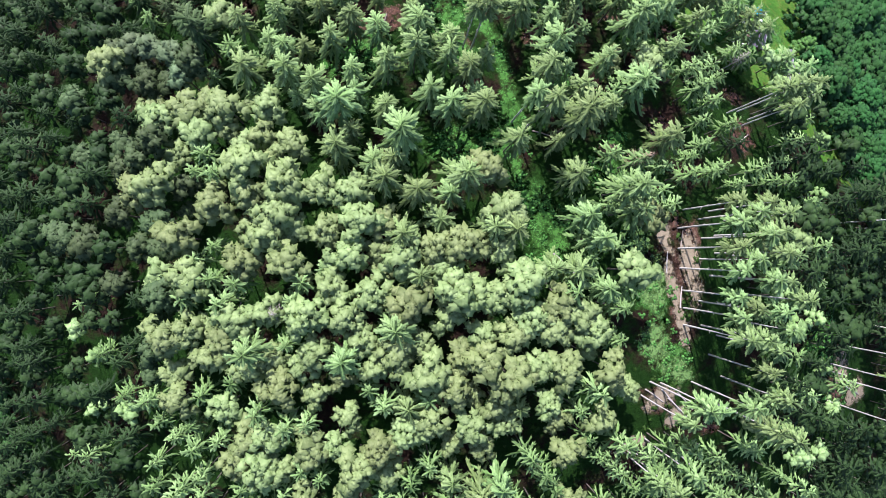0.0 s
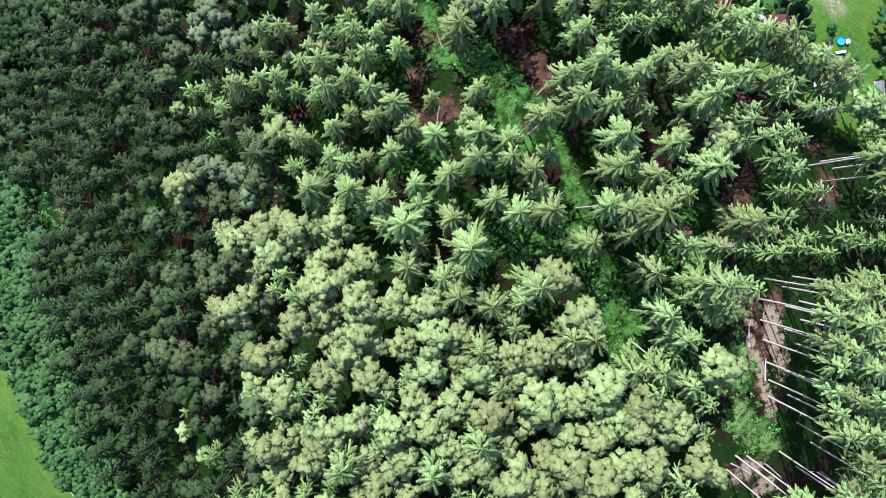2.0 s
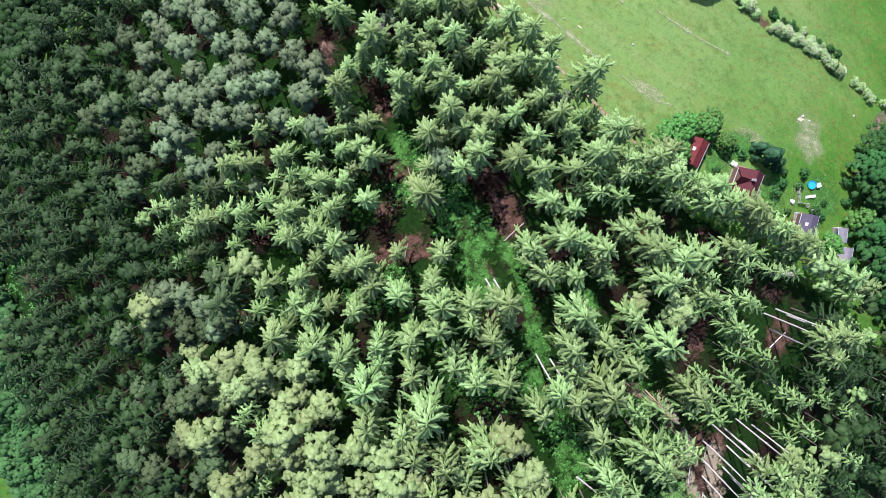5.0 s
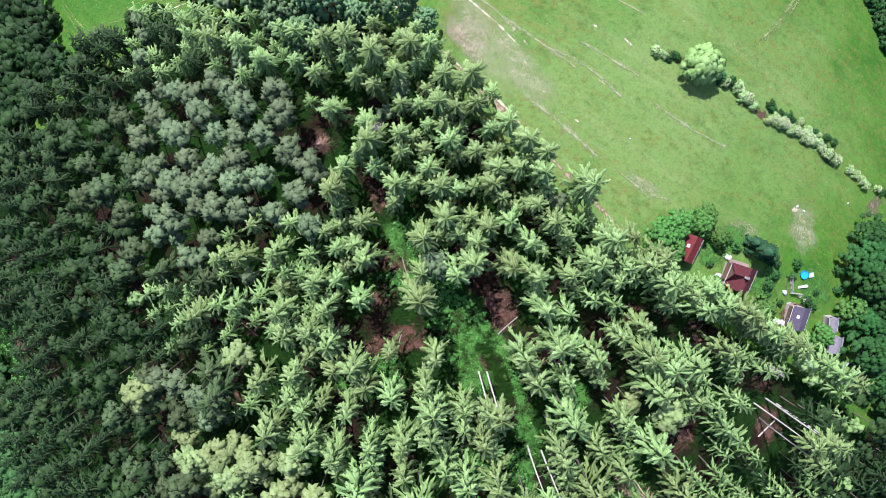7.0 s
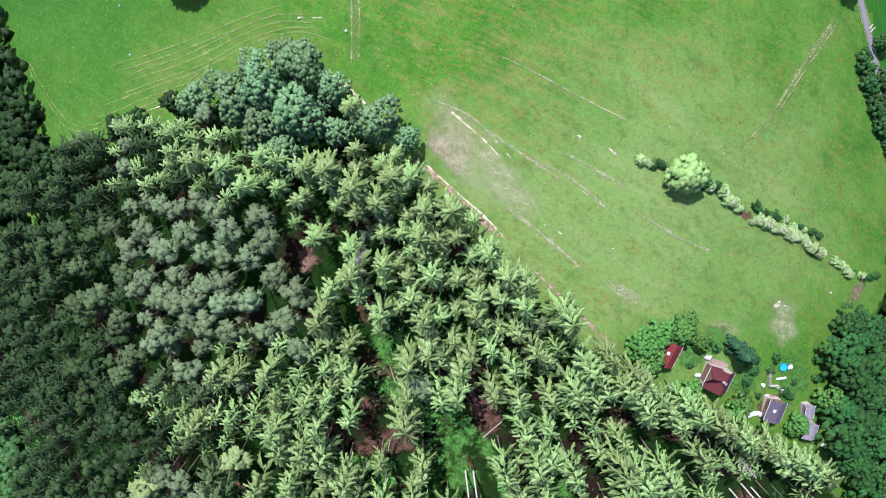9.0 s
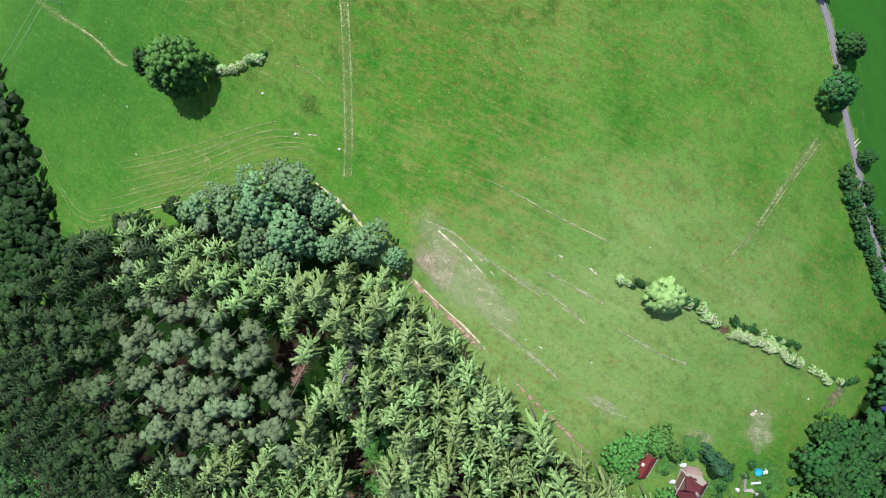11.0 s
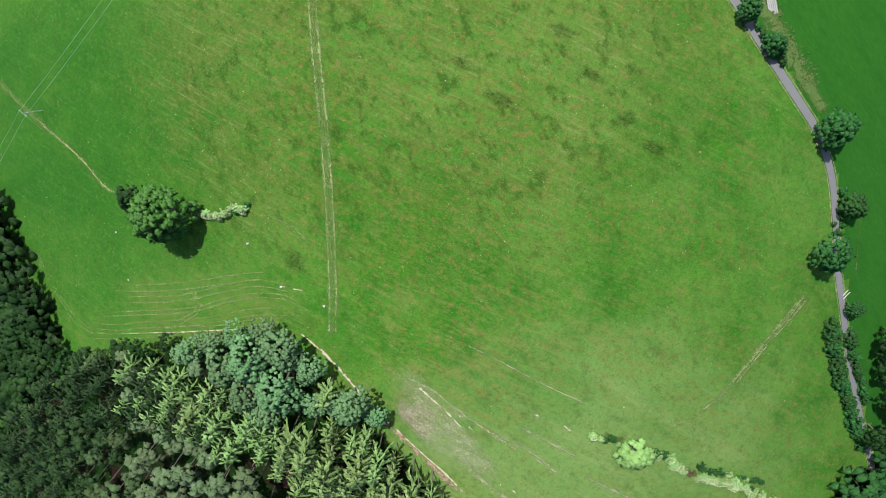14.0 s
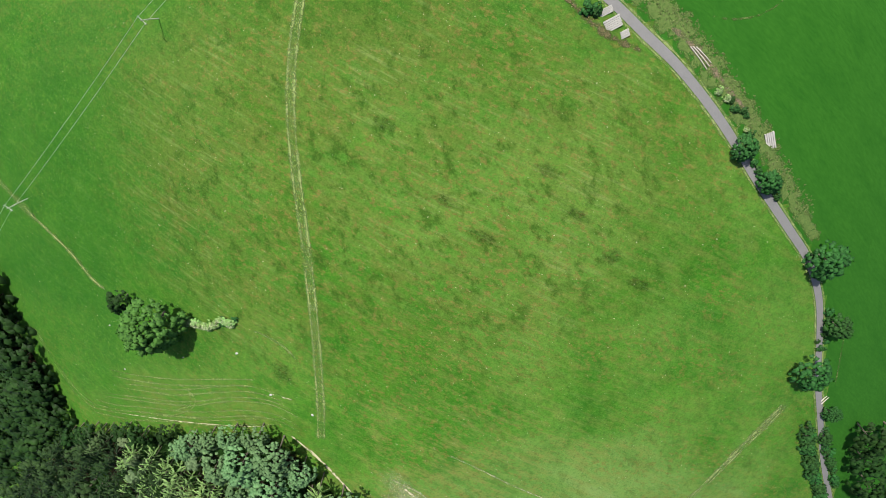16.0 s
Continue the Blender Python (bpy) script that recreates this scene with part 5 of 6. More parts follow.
for k, (x, y, a, b) in enumerate([(40, -34, 6, 10), (39, -50, 7, 8), (36, -20, 6, 7), (33, -6, 5, 6), (46, -58, 6, 6)]):
    blot("undergrowth", x, y, a, b, 10, PALELUSH, "pale green grass and young shrubs at a clearing", 0.155, seed=230 + k)
ribbon("undergrowth", [(-30, 60), (-20, 60), (-10, 56), (-4, 48), (2, 38), (5, 26), (5, 12), (5, 0), (8, -14), (11, -28)], [8, 11, 9, 7, 6, 6, 6, 7, 6, 5], LUSH, "bright green grassy trail through the wood", 0.115, jitter=0.3, seed=190)
ribbon("bare_earth", [(-10, 72), (-5, 63), (0, 54), (5, 43)], [3, 5, 5.5, 3], REDEARTH, "reddish brown bare soil along the trail", 0.125, jitter=0.3, seed=191)
# low plants on the forest floor
low_plants = Bulk()
lv, lf, lt, ln = tuft_mesh(310, 0.6, 0.7, 0.5, 3, 6, 0.4, 0.42, sub=0)
for _ in range(900):
    x, y = rng.uniform(-120, 110), rng.uniform(-95, 140)
    if inside(FOREST, np.array([x]), np.array([y]))[0]:
        low_plants.add(lv, lf, lt, ln, x, y, rng.uniform(0.4, 1.5), rng.uniform(0, 360), 1.0)
low_plants.done("forest_floor_plants", leaf_material("shade_plants", (0.010, 0.034, 0.004), (0.026, 0.07, 0.010), (0.04, 0.095, 0.016)), "low green plants on the forest floor", "undergrowth")
# fern and bramble clumps on the glades' floor
brush = Bulk()
bv, bf, bt, bn = tuft_mesh(300, 0.7, 0.9, 0.6, 4, 6, 0.4, 0.45, sub=0)
for x, y, a in [(-7, 5, 9), (-31, 35, 7), (-15, 59, 6), (11, -11, 7), (9.5, -25, 6), (39, -36, 8), (30, -2, 6), (40, -50, 7), (44, -55, 7), (-12, 48, 6), (-20, 72, 5), (5.5, 15, 5), (-24, 60, 6), (-14, 57, 6), (-3, 46, 4), (4, 30, 4), (5, 2, 5), (7, -12, 4), (9, -22, 4), (100, -57, 9), (108, -74, 8), (-162, 44, 14), (-165, 20, 14), (-170, -5, 14), (-160, 65, 10), (-178, 50, 12), (-182, 25, 12)]:
    for _ in range(int(a * a * 0.55)):
        q, w = a * math.sqrt(rng.uniform()), rng.uniform(0, 6.28)
        brush.add(bv, bf, bt, bn, x + q * math.cos(w), y + q * math.sin(w), rng.uniform(0.3, 1.0), rng.uniform(0, 360), 0.8)
brush.done("undergrowth_plants", leaf_material("bramble_leaves", (0.024, 0.085, 0.012), (0.062, 0.155, 0.030), (0.100, 0.215, 0.055)), "bright green ferns and brambles of the glades", "undergrowth")

weeds = Bulk()
for k in range(900):
    q, off = rng.uniform(0, 1), rng.uniform(-1.2, 4.4) * rng.uniform(0.5, 1)
    x, y = np.interp(q, [0, 0.3, 0.6, 1], [61.5, 79.5, 94, 113]), np.interp(q, [0, 0.3, 0.6, 1], [261, 244, 226, 199])
    weeds.add(lv, lf, lt, ln, x + 0.77 * off, y + 0.64 * off, rng.uniform(0.15, 0.50), rng.uniform(0, 360), 0.7)
weeds.done("verge_weeds", leaf_material("verge_weeds", (0.028, 0.070, 0.012), (0.070, 0.130, 0.028), (0.19, 0.225, 0.095)), "rough weeds and tall grass on the lane's verge", "weeds")

# ---- tall trees at the clearings, their bare stems in view ----
tall = Kind("spruce_tree", [spruce_mesh(130 + k, 24, 4.4, 4, 8, 4, 0.78) for k in range(3)], [stem(23.5, 0.27, 0.09, 8, 7, 0.8, k, 0.3) for k in range(3)], SPRUCE,
            rough_material("pale_bark", (0.28, 0.26, 0.23), (0.50, 0.475, 0.44), 4.0, 0.85, (1, 1, 6)), "tall spruce at a clearing with a bare pale stem", "tree")
for x, y in [(51.6, -14.0), (49.2, -19.0), (48.7, -24.6), (48.6, -30.0), (48.8, -36.2), (48.6, -41.0), (48.2, -45.6), (56.2, -17.0), (56.6, -22.4), (37.0, -60.0), (40.2, -60.8), (34.2, -63.4), (50.0, -62.0), (53.8, -39.6),
             (54.6, -28.0), (54.0, -46.5), (58.0, -33.0), (60, -15), (61, -22), (60.5, -27), (63, -34), (60, -41), (59, -50), (65, -18), (66, -28), (67, -39), (64, -46), (56, -55), (55, -68), (60, -62), (62, -72), (-5.8, 34.6), (-3.6, 34.2), (5.0, 13.0), (8.6, 11.2), (71.4, 13.4), (75.4, 13.9), (79.0, 11.4), (72.8, 8.6), (114.6, -21.8), (122.6, -24.4), (110, -72), (105, -66), (104, -78), (114, -62), (119, -55), (26, -76), (30, -79), (35, -76)]:
    tall.thing(x, y, rng.uniform(0.92, 1.05), rng.uniform(0, 360), int(rng.integers(0, 9)), "tall spruces at the clearings")

# dead trees and brushwood
REDBROWN = rough_material("withered_twigs", (0.16, 0.085, 0.06), (0.36, 0.22, 0.16), 5.0, 0.9)
TANTWIGS = rough_material("tan_twigs", (0.26, 0.17, 0.115), (0.50, 0.36, 0.26), 5.0, 0.9)
PALEWOOD = rough_material("bleached_wood", (0.26, 0.225, 0.205), (0.46, 0.42, 0.39), 5.0, 0.9)


def dead_tree(x, y, height, radius, mat, label, seed):
    v, f = dead_mesh(seed, height, radius)
    ob = new("dead_tree", mesh_of("dead_tree", v, f, mat))
    ob.location = (x, y, float(gz(x, y)))
    return tagged(ob, label, "tree", "dead trees of the wood")


dead_tree(-58.2, -30.6, 15, 5.0, PALEWOOD, "dead leafless spruce with pinkish grey branches", 1)
dead_tree(-24.5, 99.8, 16.5, 3.6, PALEWOOD, "dead bleached spruce with white branches", 3)
dead_tree(-9.8, 78.3, 16.5, 2.6, PALEWOOD, "dead bleached spruce top", 4)
dead_tree(-38.5, 98, 14, 4.2, REDBROWN, "dead spruce with withered brown twigs", 5)
dead_tree(71.5, 26.6, 12, 3.0, PALEWOOD, "dead bleached spruce beside the clearing", 6)
dead_tree(33.6, -1.2, 17, 4.6, TANTWIGS, "withered spruce with tan branches at a glade", 8)
dead_tree(28, 2.5, 10, 3.6, REDBROWN, "dead spruce with withered brown twigs", 7)


def fallen_crown(x, y, turn, length, seed):
    """A felled, withered spruce top lying on the ground."""
    v, f = dead_mesh(seed, length, 2.2)
    ob = new("fallen_treetop", mesh_of("fallen_treetop", v, f, REDBROWN))
    ob.matrix_world = pose(x, y, float(gz(x, y)) + 1.3, 88, 0, turn)
    return tagged(ob, "felled spruce top with withered reddish brown twigs", "tree top", "felled tree tops")


fallen_crown(-70, 52, 40, 7, 13)


def log(x, y, length, radius, turn, mat, label, group="felled logs"):
    """A lying, slightly tapered log with cut ends."""
    s = np.linspace(0, 1, 5)
    th = np.arange(8) * np.pi / 4
    r = np.random.default_rng(int(abs(x * 7 + y * 3)))
    rad = radius * (1 - 0.35 * s) * (1 + r.uniform(-0.05, 0.05, 5))
    V = np.stack([np.repeat((s - 0.5) * length, 8), (rad[:, None] * np.cos(th)).ravel() + np.repeat(0.1 * np.sin(3 * s), 8), (rad[:, None] * np.sin(th)).ravel() + radius], -1)
    F = [(j * 8 + m, j * 8 + (m + 1) % 8, (j + 1) * 8 + (m + 1) % 8, (j + 1) * 8 + m) for j in range(4) for m in range(8)] + [tuple(range(7, -1, -1)), tuple(range(32, 40))]
    me = bpy.data.meshes.new("log")
    me.from_pydata(V.tolist(), [], F)
    me.materials.append(mat)
    ob = new("log", me)
    c, n = math.cos(radians(turn)), math.sin(radians(turn))
    rise = float(gz(x + c * length / 2, y + n * length / 2) - gz(x - c * length / 2, y - n * length / 2))
    ob.matrix_world = pose(x, y, float(gz(x, y)) + 0.05, 0, -math.degrees(math.atan2(rise, length)), turn)
    return tagged(ob, label, "log", group)


for x, y, l, r, a, mat in [(14.7, -25.5, 7.5, 0.32, -48, PALEWOOD), (9.4, -30.3, 6, 0.2, -55, DEADWOOD), (13, 9.2, 6, 0.2, -20, DEADWOOD), (3.2, 46, 7, 0.22, 35, DEADWOOD), (-63, -4.6, 9, 0.18, 40, DEADWOOD), (-71, -30, 10, 0.16, 60, DEADWOOD),
                           (-26, 44, 5, 0.2, 70, DEADWOOD), (-22, 64, 5, 0.18, 100, DEADWOOD), (50, -22, 5, 0.2, 75, DEADWOOD), (48, -38, 6, 0.2, 80, PALEWOOD), (38, -64, 7, 0.2, -40, PALEWOOD), (75, 5, 7, 0.2, 30, PALEWOOD), (43, -66, 9, 0.22, -52, PALEWOOD), (45.5, -69, 10, 0.24, -48, PALEWOOD), (47.5, -67, 8, 0.2, -50, PALEWOOD), (29, -77, 10, 0.24, -42, PALEWOOD), (33, -79, 9, 0.22, -40, PALEWOOD), (46, -83, 10, 0.24, -46, PALEWOOD), (44.6, -28, 6, 0.2, 80, PALEWOOD), (109, -70, 8, 0.22, -20, PALEWOOD), (116, -77, 9, 0.22, -30, PALEWOOD)]:
    log(x, y, l, r, a, mat, "pale stripped log lying in a glade" if mat is PALEWOOD else "weathered grey-brown log lying in a glade")

# ---- buildings ----
def solid(name, verts, faces, mat, parent=None, label="", bevel=0.0):
    me = bpy.data.meshes.new(name)
    me.from_pydata([tuple(v) for v in verts], [], faces)
    if bevel:
        bm = bmesh.new()
        bm.from_mesh(me)
        bmesh.ops.bevel(bm, geom=bm.edges[:], offset=bevel, segments=1, affect="EDGES")
        bm.to_mesh(me)
        bm.free()
    me.materials.append(mat)
    ob = new(name, me)
    if parent:
        ob.parent = parent
    return tagged(ob, label)


BOX = [(0, 3, 2, 1), (4, 5, 6, 7), (0, 1, 5, 4), (1, 2, 6, 5), (2, 3, 7, 6), (3, 0, 4, 7)]


def block(name, x0, x1, y0, y1, z0, z1, mat, parent, label="", bevel=0.02):
    return solid(name, [(x0, y0, z0), (x1, y0, z0), (x1, y1, z0), (x0, y1, z0), (x0, y0, z1), (x1, y0, z1), (x1, y1, z1), (x0, y1, z1)], BOX, mat, parent, label, bevel)


def slab(name, a, b, c, d, thick, mat, parent, label=""):
    """A roof slope: four corners of its upper face, with thickness below."""
    up = [Vector(v) for v in (a, b, c, d)]
    lo = [v - Vector((0, 0, thick)) for v in up]
    return solid(name, lo + up, BOX, mat, parent, label)


def roofing(name, dark, light, turn):
    m, t, b = nodes_of(name)
    n = noise_at(t, coords(t), 1.4, 5, 0.6)
    w = t.nodes.new("ShaderNodeTexWave")
    w.bands_direction = "X"
    w.inputs["Scale"].default_value, w.inputs["Distortion"].default_value = 0.9, 0.3
    t.links.new(coords(t, (1, 1, 1), turn), w.inputs["Vector"])
    c = mixc(t, n, dark, light)
    c = mixc(t, calc(t, "MULTIPLY", w.outputs["Fac"], 0.25), c, dark)
    t.links.new(c, b.inputs["Base Color"])
    b.inputs["Roughness"].default_value, b.inputs["Specular IOR Level"].default_value = 0.75, 0.2
    bump(t, b, w.outputs["Fac"], 0.5, 0.06)
    return m


RED = roofing("red_roofing", (0.075, 0.012, 0.012), (0.15, 0.026, 0.024), -28)
MAROON = roofing("maroon_roofing", (0.050, 0.010, 0.013), (0.085, 0.020, 0.024), -21)
MAUVE = roofing("mauve_roofing", (0.050, 0.042, 0.062), (0.095, 0.080, 0.11), -17)
GREYROOF = rough_material("grey_boards", (0.11, 0.10, 0.115), (0.22, 0.20, 0.225), 2.0, 0.85)
PLASTER = rough_material("house_plaster", (0.22, 0.20, 0.165), (0.33, 0.30, 0.255), 2.0, 0.9)
TIMBER = rough_material("dark_timber", (0.06, 0.035, 0.022), (0.14, 0.085, 0.055), 3.0, 0.8, (1, 1, 5))
WHITE = rough_material("white_paint", (0.38, 0.38, 0.40), (0.52, 0.52, 0.54), 2.0, 0.5, bumpy=0.1)
GLASS = rough_material("window_glass", (0.02, 0.025, 0.03), (0.05, 0.06, 0.07), 1.0, 0.08, bumpy=0.0)
BLUE = rough_material("blue_plastic", (0.01, 0.13, 0.26), (0.015, 0.22, 0.40), 1.5, 0.4, bumpy=0.1)
DECKING = rough_material("weathered_decking", (0.16, 0.105, 0.085), (0.30, 0.22, 0.19), 3.0, 0.85, (1, 6, 1))
NAVY = rough_material("blue_sheet", (0.015, 0.02, 0.16), (0.03, 0.04, 0.26), 1.5, 0.5, bumpy=0.1)


def window(parent, x, y, z, w, h, facing):
    """A framed window on a wall that faces along x or y."""
    fx = facing in "xX"
    s = 1 if facing in "xy" else -1
    def bar(name, u0, u1, v0, v1, d0, d1, mat, par, label=""):
        a, b = sorted((s * d0, s * d1))
        return block(name, x + a, x + b, y + u0, y + u1, z + v0, z + v1, mat, par, label, 0) if fx else block(name, x + u0, x + u1, y + a, y + b, z + v0, z + v1, mat, par, label, 0)
    root = bar("window", -w / 2, w / 2, 0, h, -0.02, 0.04, WHITE, parent, "white framed window")
    bar("pane", -w / 2 + 0.08, -0.03, 0.08, h - 0.08, 0.04, 0.055, GLASS, root)
    bar("pane", 0.03, w / 2 - 0.08, 0.08, h - 0.08, 0.04, 0.055, GLASS, root)


def gable_house(name, x, y, turn, w, d, wall, roof_h, over, wallmat, roofmat, label, category, chimney=True, cross=False, skylight=False):
    """A house with ridge along its local y axis."""
    root = new(name)
    c, n = math.cos(radians(turn)), math.sin(radians(turn))
    base = min(float(gz(x + a * c - b * n, y + a * n + b * c)) for a in (-w / 2, w / 2) for b in (-d / 2, d / 2))
    top = max(float(gz(x + a * c - b * n, y + a * n + b * c)) for a in (-w / 2, w / 2) for b in (-d / 2, d / 2))
    drop = top - base + 0.3
    root.matrix_world = pose(x, y, top, 0, 0, turn)
    hw, hd = w / 2, d / 2
    block("foundation", -hw - 0.06, hw + 0.06, -hd - 0.06, hd + 0.06, -drop, 0.25, PLASTER, root, "grey plastered foundation")
    for s in (-1, 1):
        block("wall", *sorted((s * hw, s * (hw - 0.25))), -hd, hd, 0.25, wall, wallmat, root)
        y0, y1 = sorted((s * hd, s * (hd - 0.25)))
        solid("wall", [(-hw + 0.25, y0, 0.25), (hw - 0.25, y0, 0.25), (hw - 0.25, y0, wall), (0, y0, wall + roof_h - 0.2), (-hw + 0.25, y0, wall),
                       (-hw + 0.25, y1, 0.25), (hw - 0.25, y1, 0.25), (hw - 0.25, y1, wall), (0, y1, wall + roof_h - 0.2), (-hw + 0.25, y1, wall)],
              [(0, 1, 2, 3, 4), (9, 8, 7, 6, 5), (0, 5, 6, 1), (1, 6, 7, 2), (2, 7, 8, 3), (3, 8, 9, 4), (4, 9, 5, 0)], wallmat, root)
        e = roof_h / hw * over
        a, b = (s * (hw + over), -hd - over, wall - e), (s * (hw + over), hd + over, wall - e)
        top0, top1 = (0, -hd - over, wall + roof_h), (0, hd + over, wall + roof_h)
        slab("roof", *((a, top0, top1, b) if s < 0 else (top0, a, b, top1)), 0.14, roofmat, root)
        block("gutter", *sorted((s * (hw + over), s * (hw + over + 0.12))), -hd - over, hd + over, wall - e - 0.16, wall - e - 0.04, WHITE, root, "pale metal gutter", 0.01)
        window(root, s * hw, -hd * 0.4, 1.0, 1.1, 1.1, "x" if s > 0 else "X")
        window(root, -hw * 0.45, s * hd, 1.0, 1.0, 1.1, "y" if s > 0 else "Y")
    block("ridge_cap", -0.12, 0.12, -hd - over, hd + over, wall + roof_h - 0.03, wall + roof_h + 0.06, roofmat, root)
    block("door", hw * 0.25, hw * 0.25 + 0.95, -hd - 0.05, -hd + 0.01, 0.25, 2.3, TIMBER, root, "dark wooden door")
    if cross:
        # gabled wing to the west, its ridge meeting the main ridge
        yw, rw = hd * 0.25, roof_h * 0.93
        q = hw + 0.7
        for s in (-1, 1):
            a, b = (-q, yw + s * 2.7, wall - 0.25), (-hw * 0.12, yw + s * 2.7, wall - 0.25 + 0.0)
            t0, t1 = (-q, yw, wall + rw), (-0.05, yw, wall + rw)
            slab("roof", *((a, b, t1, t0) if s < 0 else (t0, t1, b, a)), 0.14, roofmat, root, "roof slope of the gabled wing")
        solid("wall", [(-q + 0.3, yw - 2.4, 0.25), (-q + 0.3, yw + 2.4, 0.25), (-q + 0.3, yw + 2.4, wall - 0.2), (-q + 0.3, yw, wall + rw - 0.25), (-q + 0.3, yw - 2.4, wall - 0.2),
                       (-hw, yw - 2.4, 0.25), (-hw, yw + 2.4, 0.25), (-hw, yw + 2.4, wall - 0.2), (-hw, yw, wall + rw - 0.25), (-hw, yw - 2.4, wall - 0.2)],
              [(4, 3, 2, 1, 0), (5, 6, 7, 8, 9), (0, 1, 6, 5), (1, 2, 7, 6), (2, 3, 8, 7), (3, 4, 9, 8), (4, 0, 5, 9)], TIMBER, root, "dark boarded gable wall")
        block("terrace", -2.3, 2.6, hd, hd + 1.3, -drop, 0.15, DECKING, root, "pinkish weathered boarded terrace")
    if chimney:
        ch = block("chimney", -0.9, -0.35, 0.4, 0.95, wall, wall + roof_h + 0.75, PLASTER, root, "plastered chimney")
        block("chimney_cap", -1.0, -0.25, 0.3, 1.05, wall + roof_h + 0.75, wall + roof_h + 0.87, GREYROOF, ch)
    if skylight:
        k = roof_h / hw
        solid("skylight", [(-1.35, 0.1, wall + roof_h - 1.35 * k + 0.02), (-0.75, 0.1, wall + roof_h - 0.75 * k + 0.02), (-0.75, 1.0, wall + roof_h - 0.75 * k + 0.02), (-1.35, 1.0, wall + roof_h - 1.35 * k + 0.02),
                           (-1.35, 0.1, wall + roof_h - 1.35 * k + 0.16), (-0.75, 0.1, wall + roof_h - 0.75 * k + 0.16), (-0.75, 1.0, wall + roof_h - 0.75 * k + 0.16), (-1.35, 1.0, wall + roof_h - 1.35 * k + 0.16)], BOX, WHITE, root, "pale roof light")
    return tagged(root, label, category)


gable_house("cottage", 67.4, 50.6, -24, 6.4, 5.9, 2.8, 2.4, 0.45, PLASTER, MAROON, "cottage with a dark red gabled roof and a side wing", "house", True, True)
gable_house("red_roofed_shed", 53.4, 60.6, -28, 4.4, 6.4, 2.4, 1.1, 0.35, TIMBER, RED, "timber shed with a bright red roof beside trees", "shed", False, skylight=True)
gable_house("garden_house", 85.7, 36.1, -17, 4.4, 6.0, 2.4, 0.9, 0.35, TIMBER, MAUVE, "small garden house with a mauve-grey roof", "house", False, skylight=True)
gable_house("grey_hut", 98.7, 25.5, -10, 3.6, 4.4, 2.3, 0.8, 0.25, GREYROOF, GREYROOF, "grey weathered hut at the garden's edge", "shed", False)
gable_house("grey_hut", 98.9, 31.3, -5, 2.2, 4.0, 2.1, 0.5, 0.2, GREYROOF, GREYROOF, "narrow grey lean-to beside the hut", "shed", False)
gable_house("grey_hut", 152.0, 36.0, 20, 4.5, 6.0, 2.4, 0.8, 0.3, GREYROOF, GREYROOF, "pale grey hut among the dark trees", "shed", True)


def caravan(x, y, turn):
    root = new("caravan")
    root.matrix_world = pose(x, y, float(gz(x, y)), 0, 0, turn)
    block("body", -1.2, 1.2, -2.6, 2.6, 0.5, 2.5, NAVY, root, "dark blue side panels", 0.12)
    block("roof", -1.25, 1.25, -2.65, 2.65, 2.5, 2.66, WHITE, root, "white roof", 0.05)
    for s in (-1.15, 1.15):
        wheel = new("wheel", mesh_of("wheel", *[np.array(a) for a in stem(0.22, 0.33, 0.33, 12)], TIMBER))
        wheel.parent, wheel.matrix_local = root, pose(s - 0.1, 0, 0.33, 0, 90, 0)
    block("drawbar", -0.08, 0.08, -3.8, -2.6, 0.45, 0.55, GREYROOF, root)
    return tagged(root, "white-roofed caravan with dark blue sides among trees", "caravan")


caravan(144.5, 51.0, -25)


def round_pool(x, y):
    a = np.arange(20) * 2 * np.pi / 20
    ring = lambda r, z: np.stack([r * np.cos(a), r * np.sin(a), np.full(20, z)], -1)
    V = np.vstack([ring(1.55, 0), ring(1.62, 0.7), ring(1.45, 0.72), ring(1.42, 0.05)])
    F = [(j * 20 + m, j * 20 + (m + 1) % 20, (j + 1) * 20 + (m + 1) % 20, (j + 1) * 20 + m) for j in range(3) for m in range(20)]
    root = solid("paddling_pool", V, F, BLUE)
    root.matrix_world = pose(x, y, float(gz(x, y)) + 0.1) @ Matrix.Diagonal((0.8, 0.8, 0.8, 1))
    solid("water", ring(1.44, 0.5), [tuple(range(20))], rough_material("pool_water", (0.02, 0.26, 0.36), (0.04, 0.36, 0.46), 1.0, 0.05, bumpy=0.1), root, "clear turquoise water")
    return tagged(root, "round turquoise paddling pool on the lawn", "pool")


round_pool(91.4, 46.8)


def garden_table(x, y, turn, w, d, h, label, mat=None):
    root = new("garden_table")
    root.matrix_world = pose(x, y, float(gz(x, y)) + 0.08, 0, 0, turn)
    block("tabletop", -w / 2, w / 2, -d / 2, d / 2, h - 0.06, h, mat or WHITE, root)
    for a in (-1, 1):
        for b in (-1, 1):
            block("leg", a * w * 0.42 - 0.04, a * w * 0.42 + 0.04, b * d * 0.42 - 0.04, b * d * 0.42 + 0.04, -0.3, h - 0.06, mat or WHITE, root)
    return tagged(root, label, "table", "garden tables")


garden_table(93.6, 46.4, 10, 1.4, 1.3, 0.75, "white garden table beside the pool")
garden_table(90.4, 43.6, 0, 3.0, 0.8, 0.5, "long pale bench on the lawn")
garden_table(79.0, 35.6, 20, 2.2, 1.6, 0.75, "white garden table beside the garden house")
garden_table(62.2, 51.7, 40, 1.0, 0.9, 0.6, "small pale table beside the cottage")
garden_table(65.8, 56.2, 40, 1.2, 1.0, 0.6, "small pale table beside the terrace")
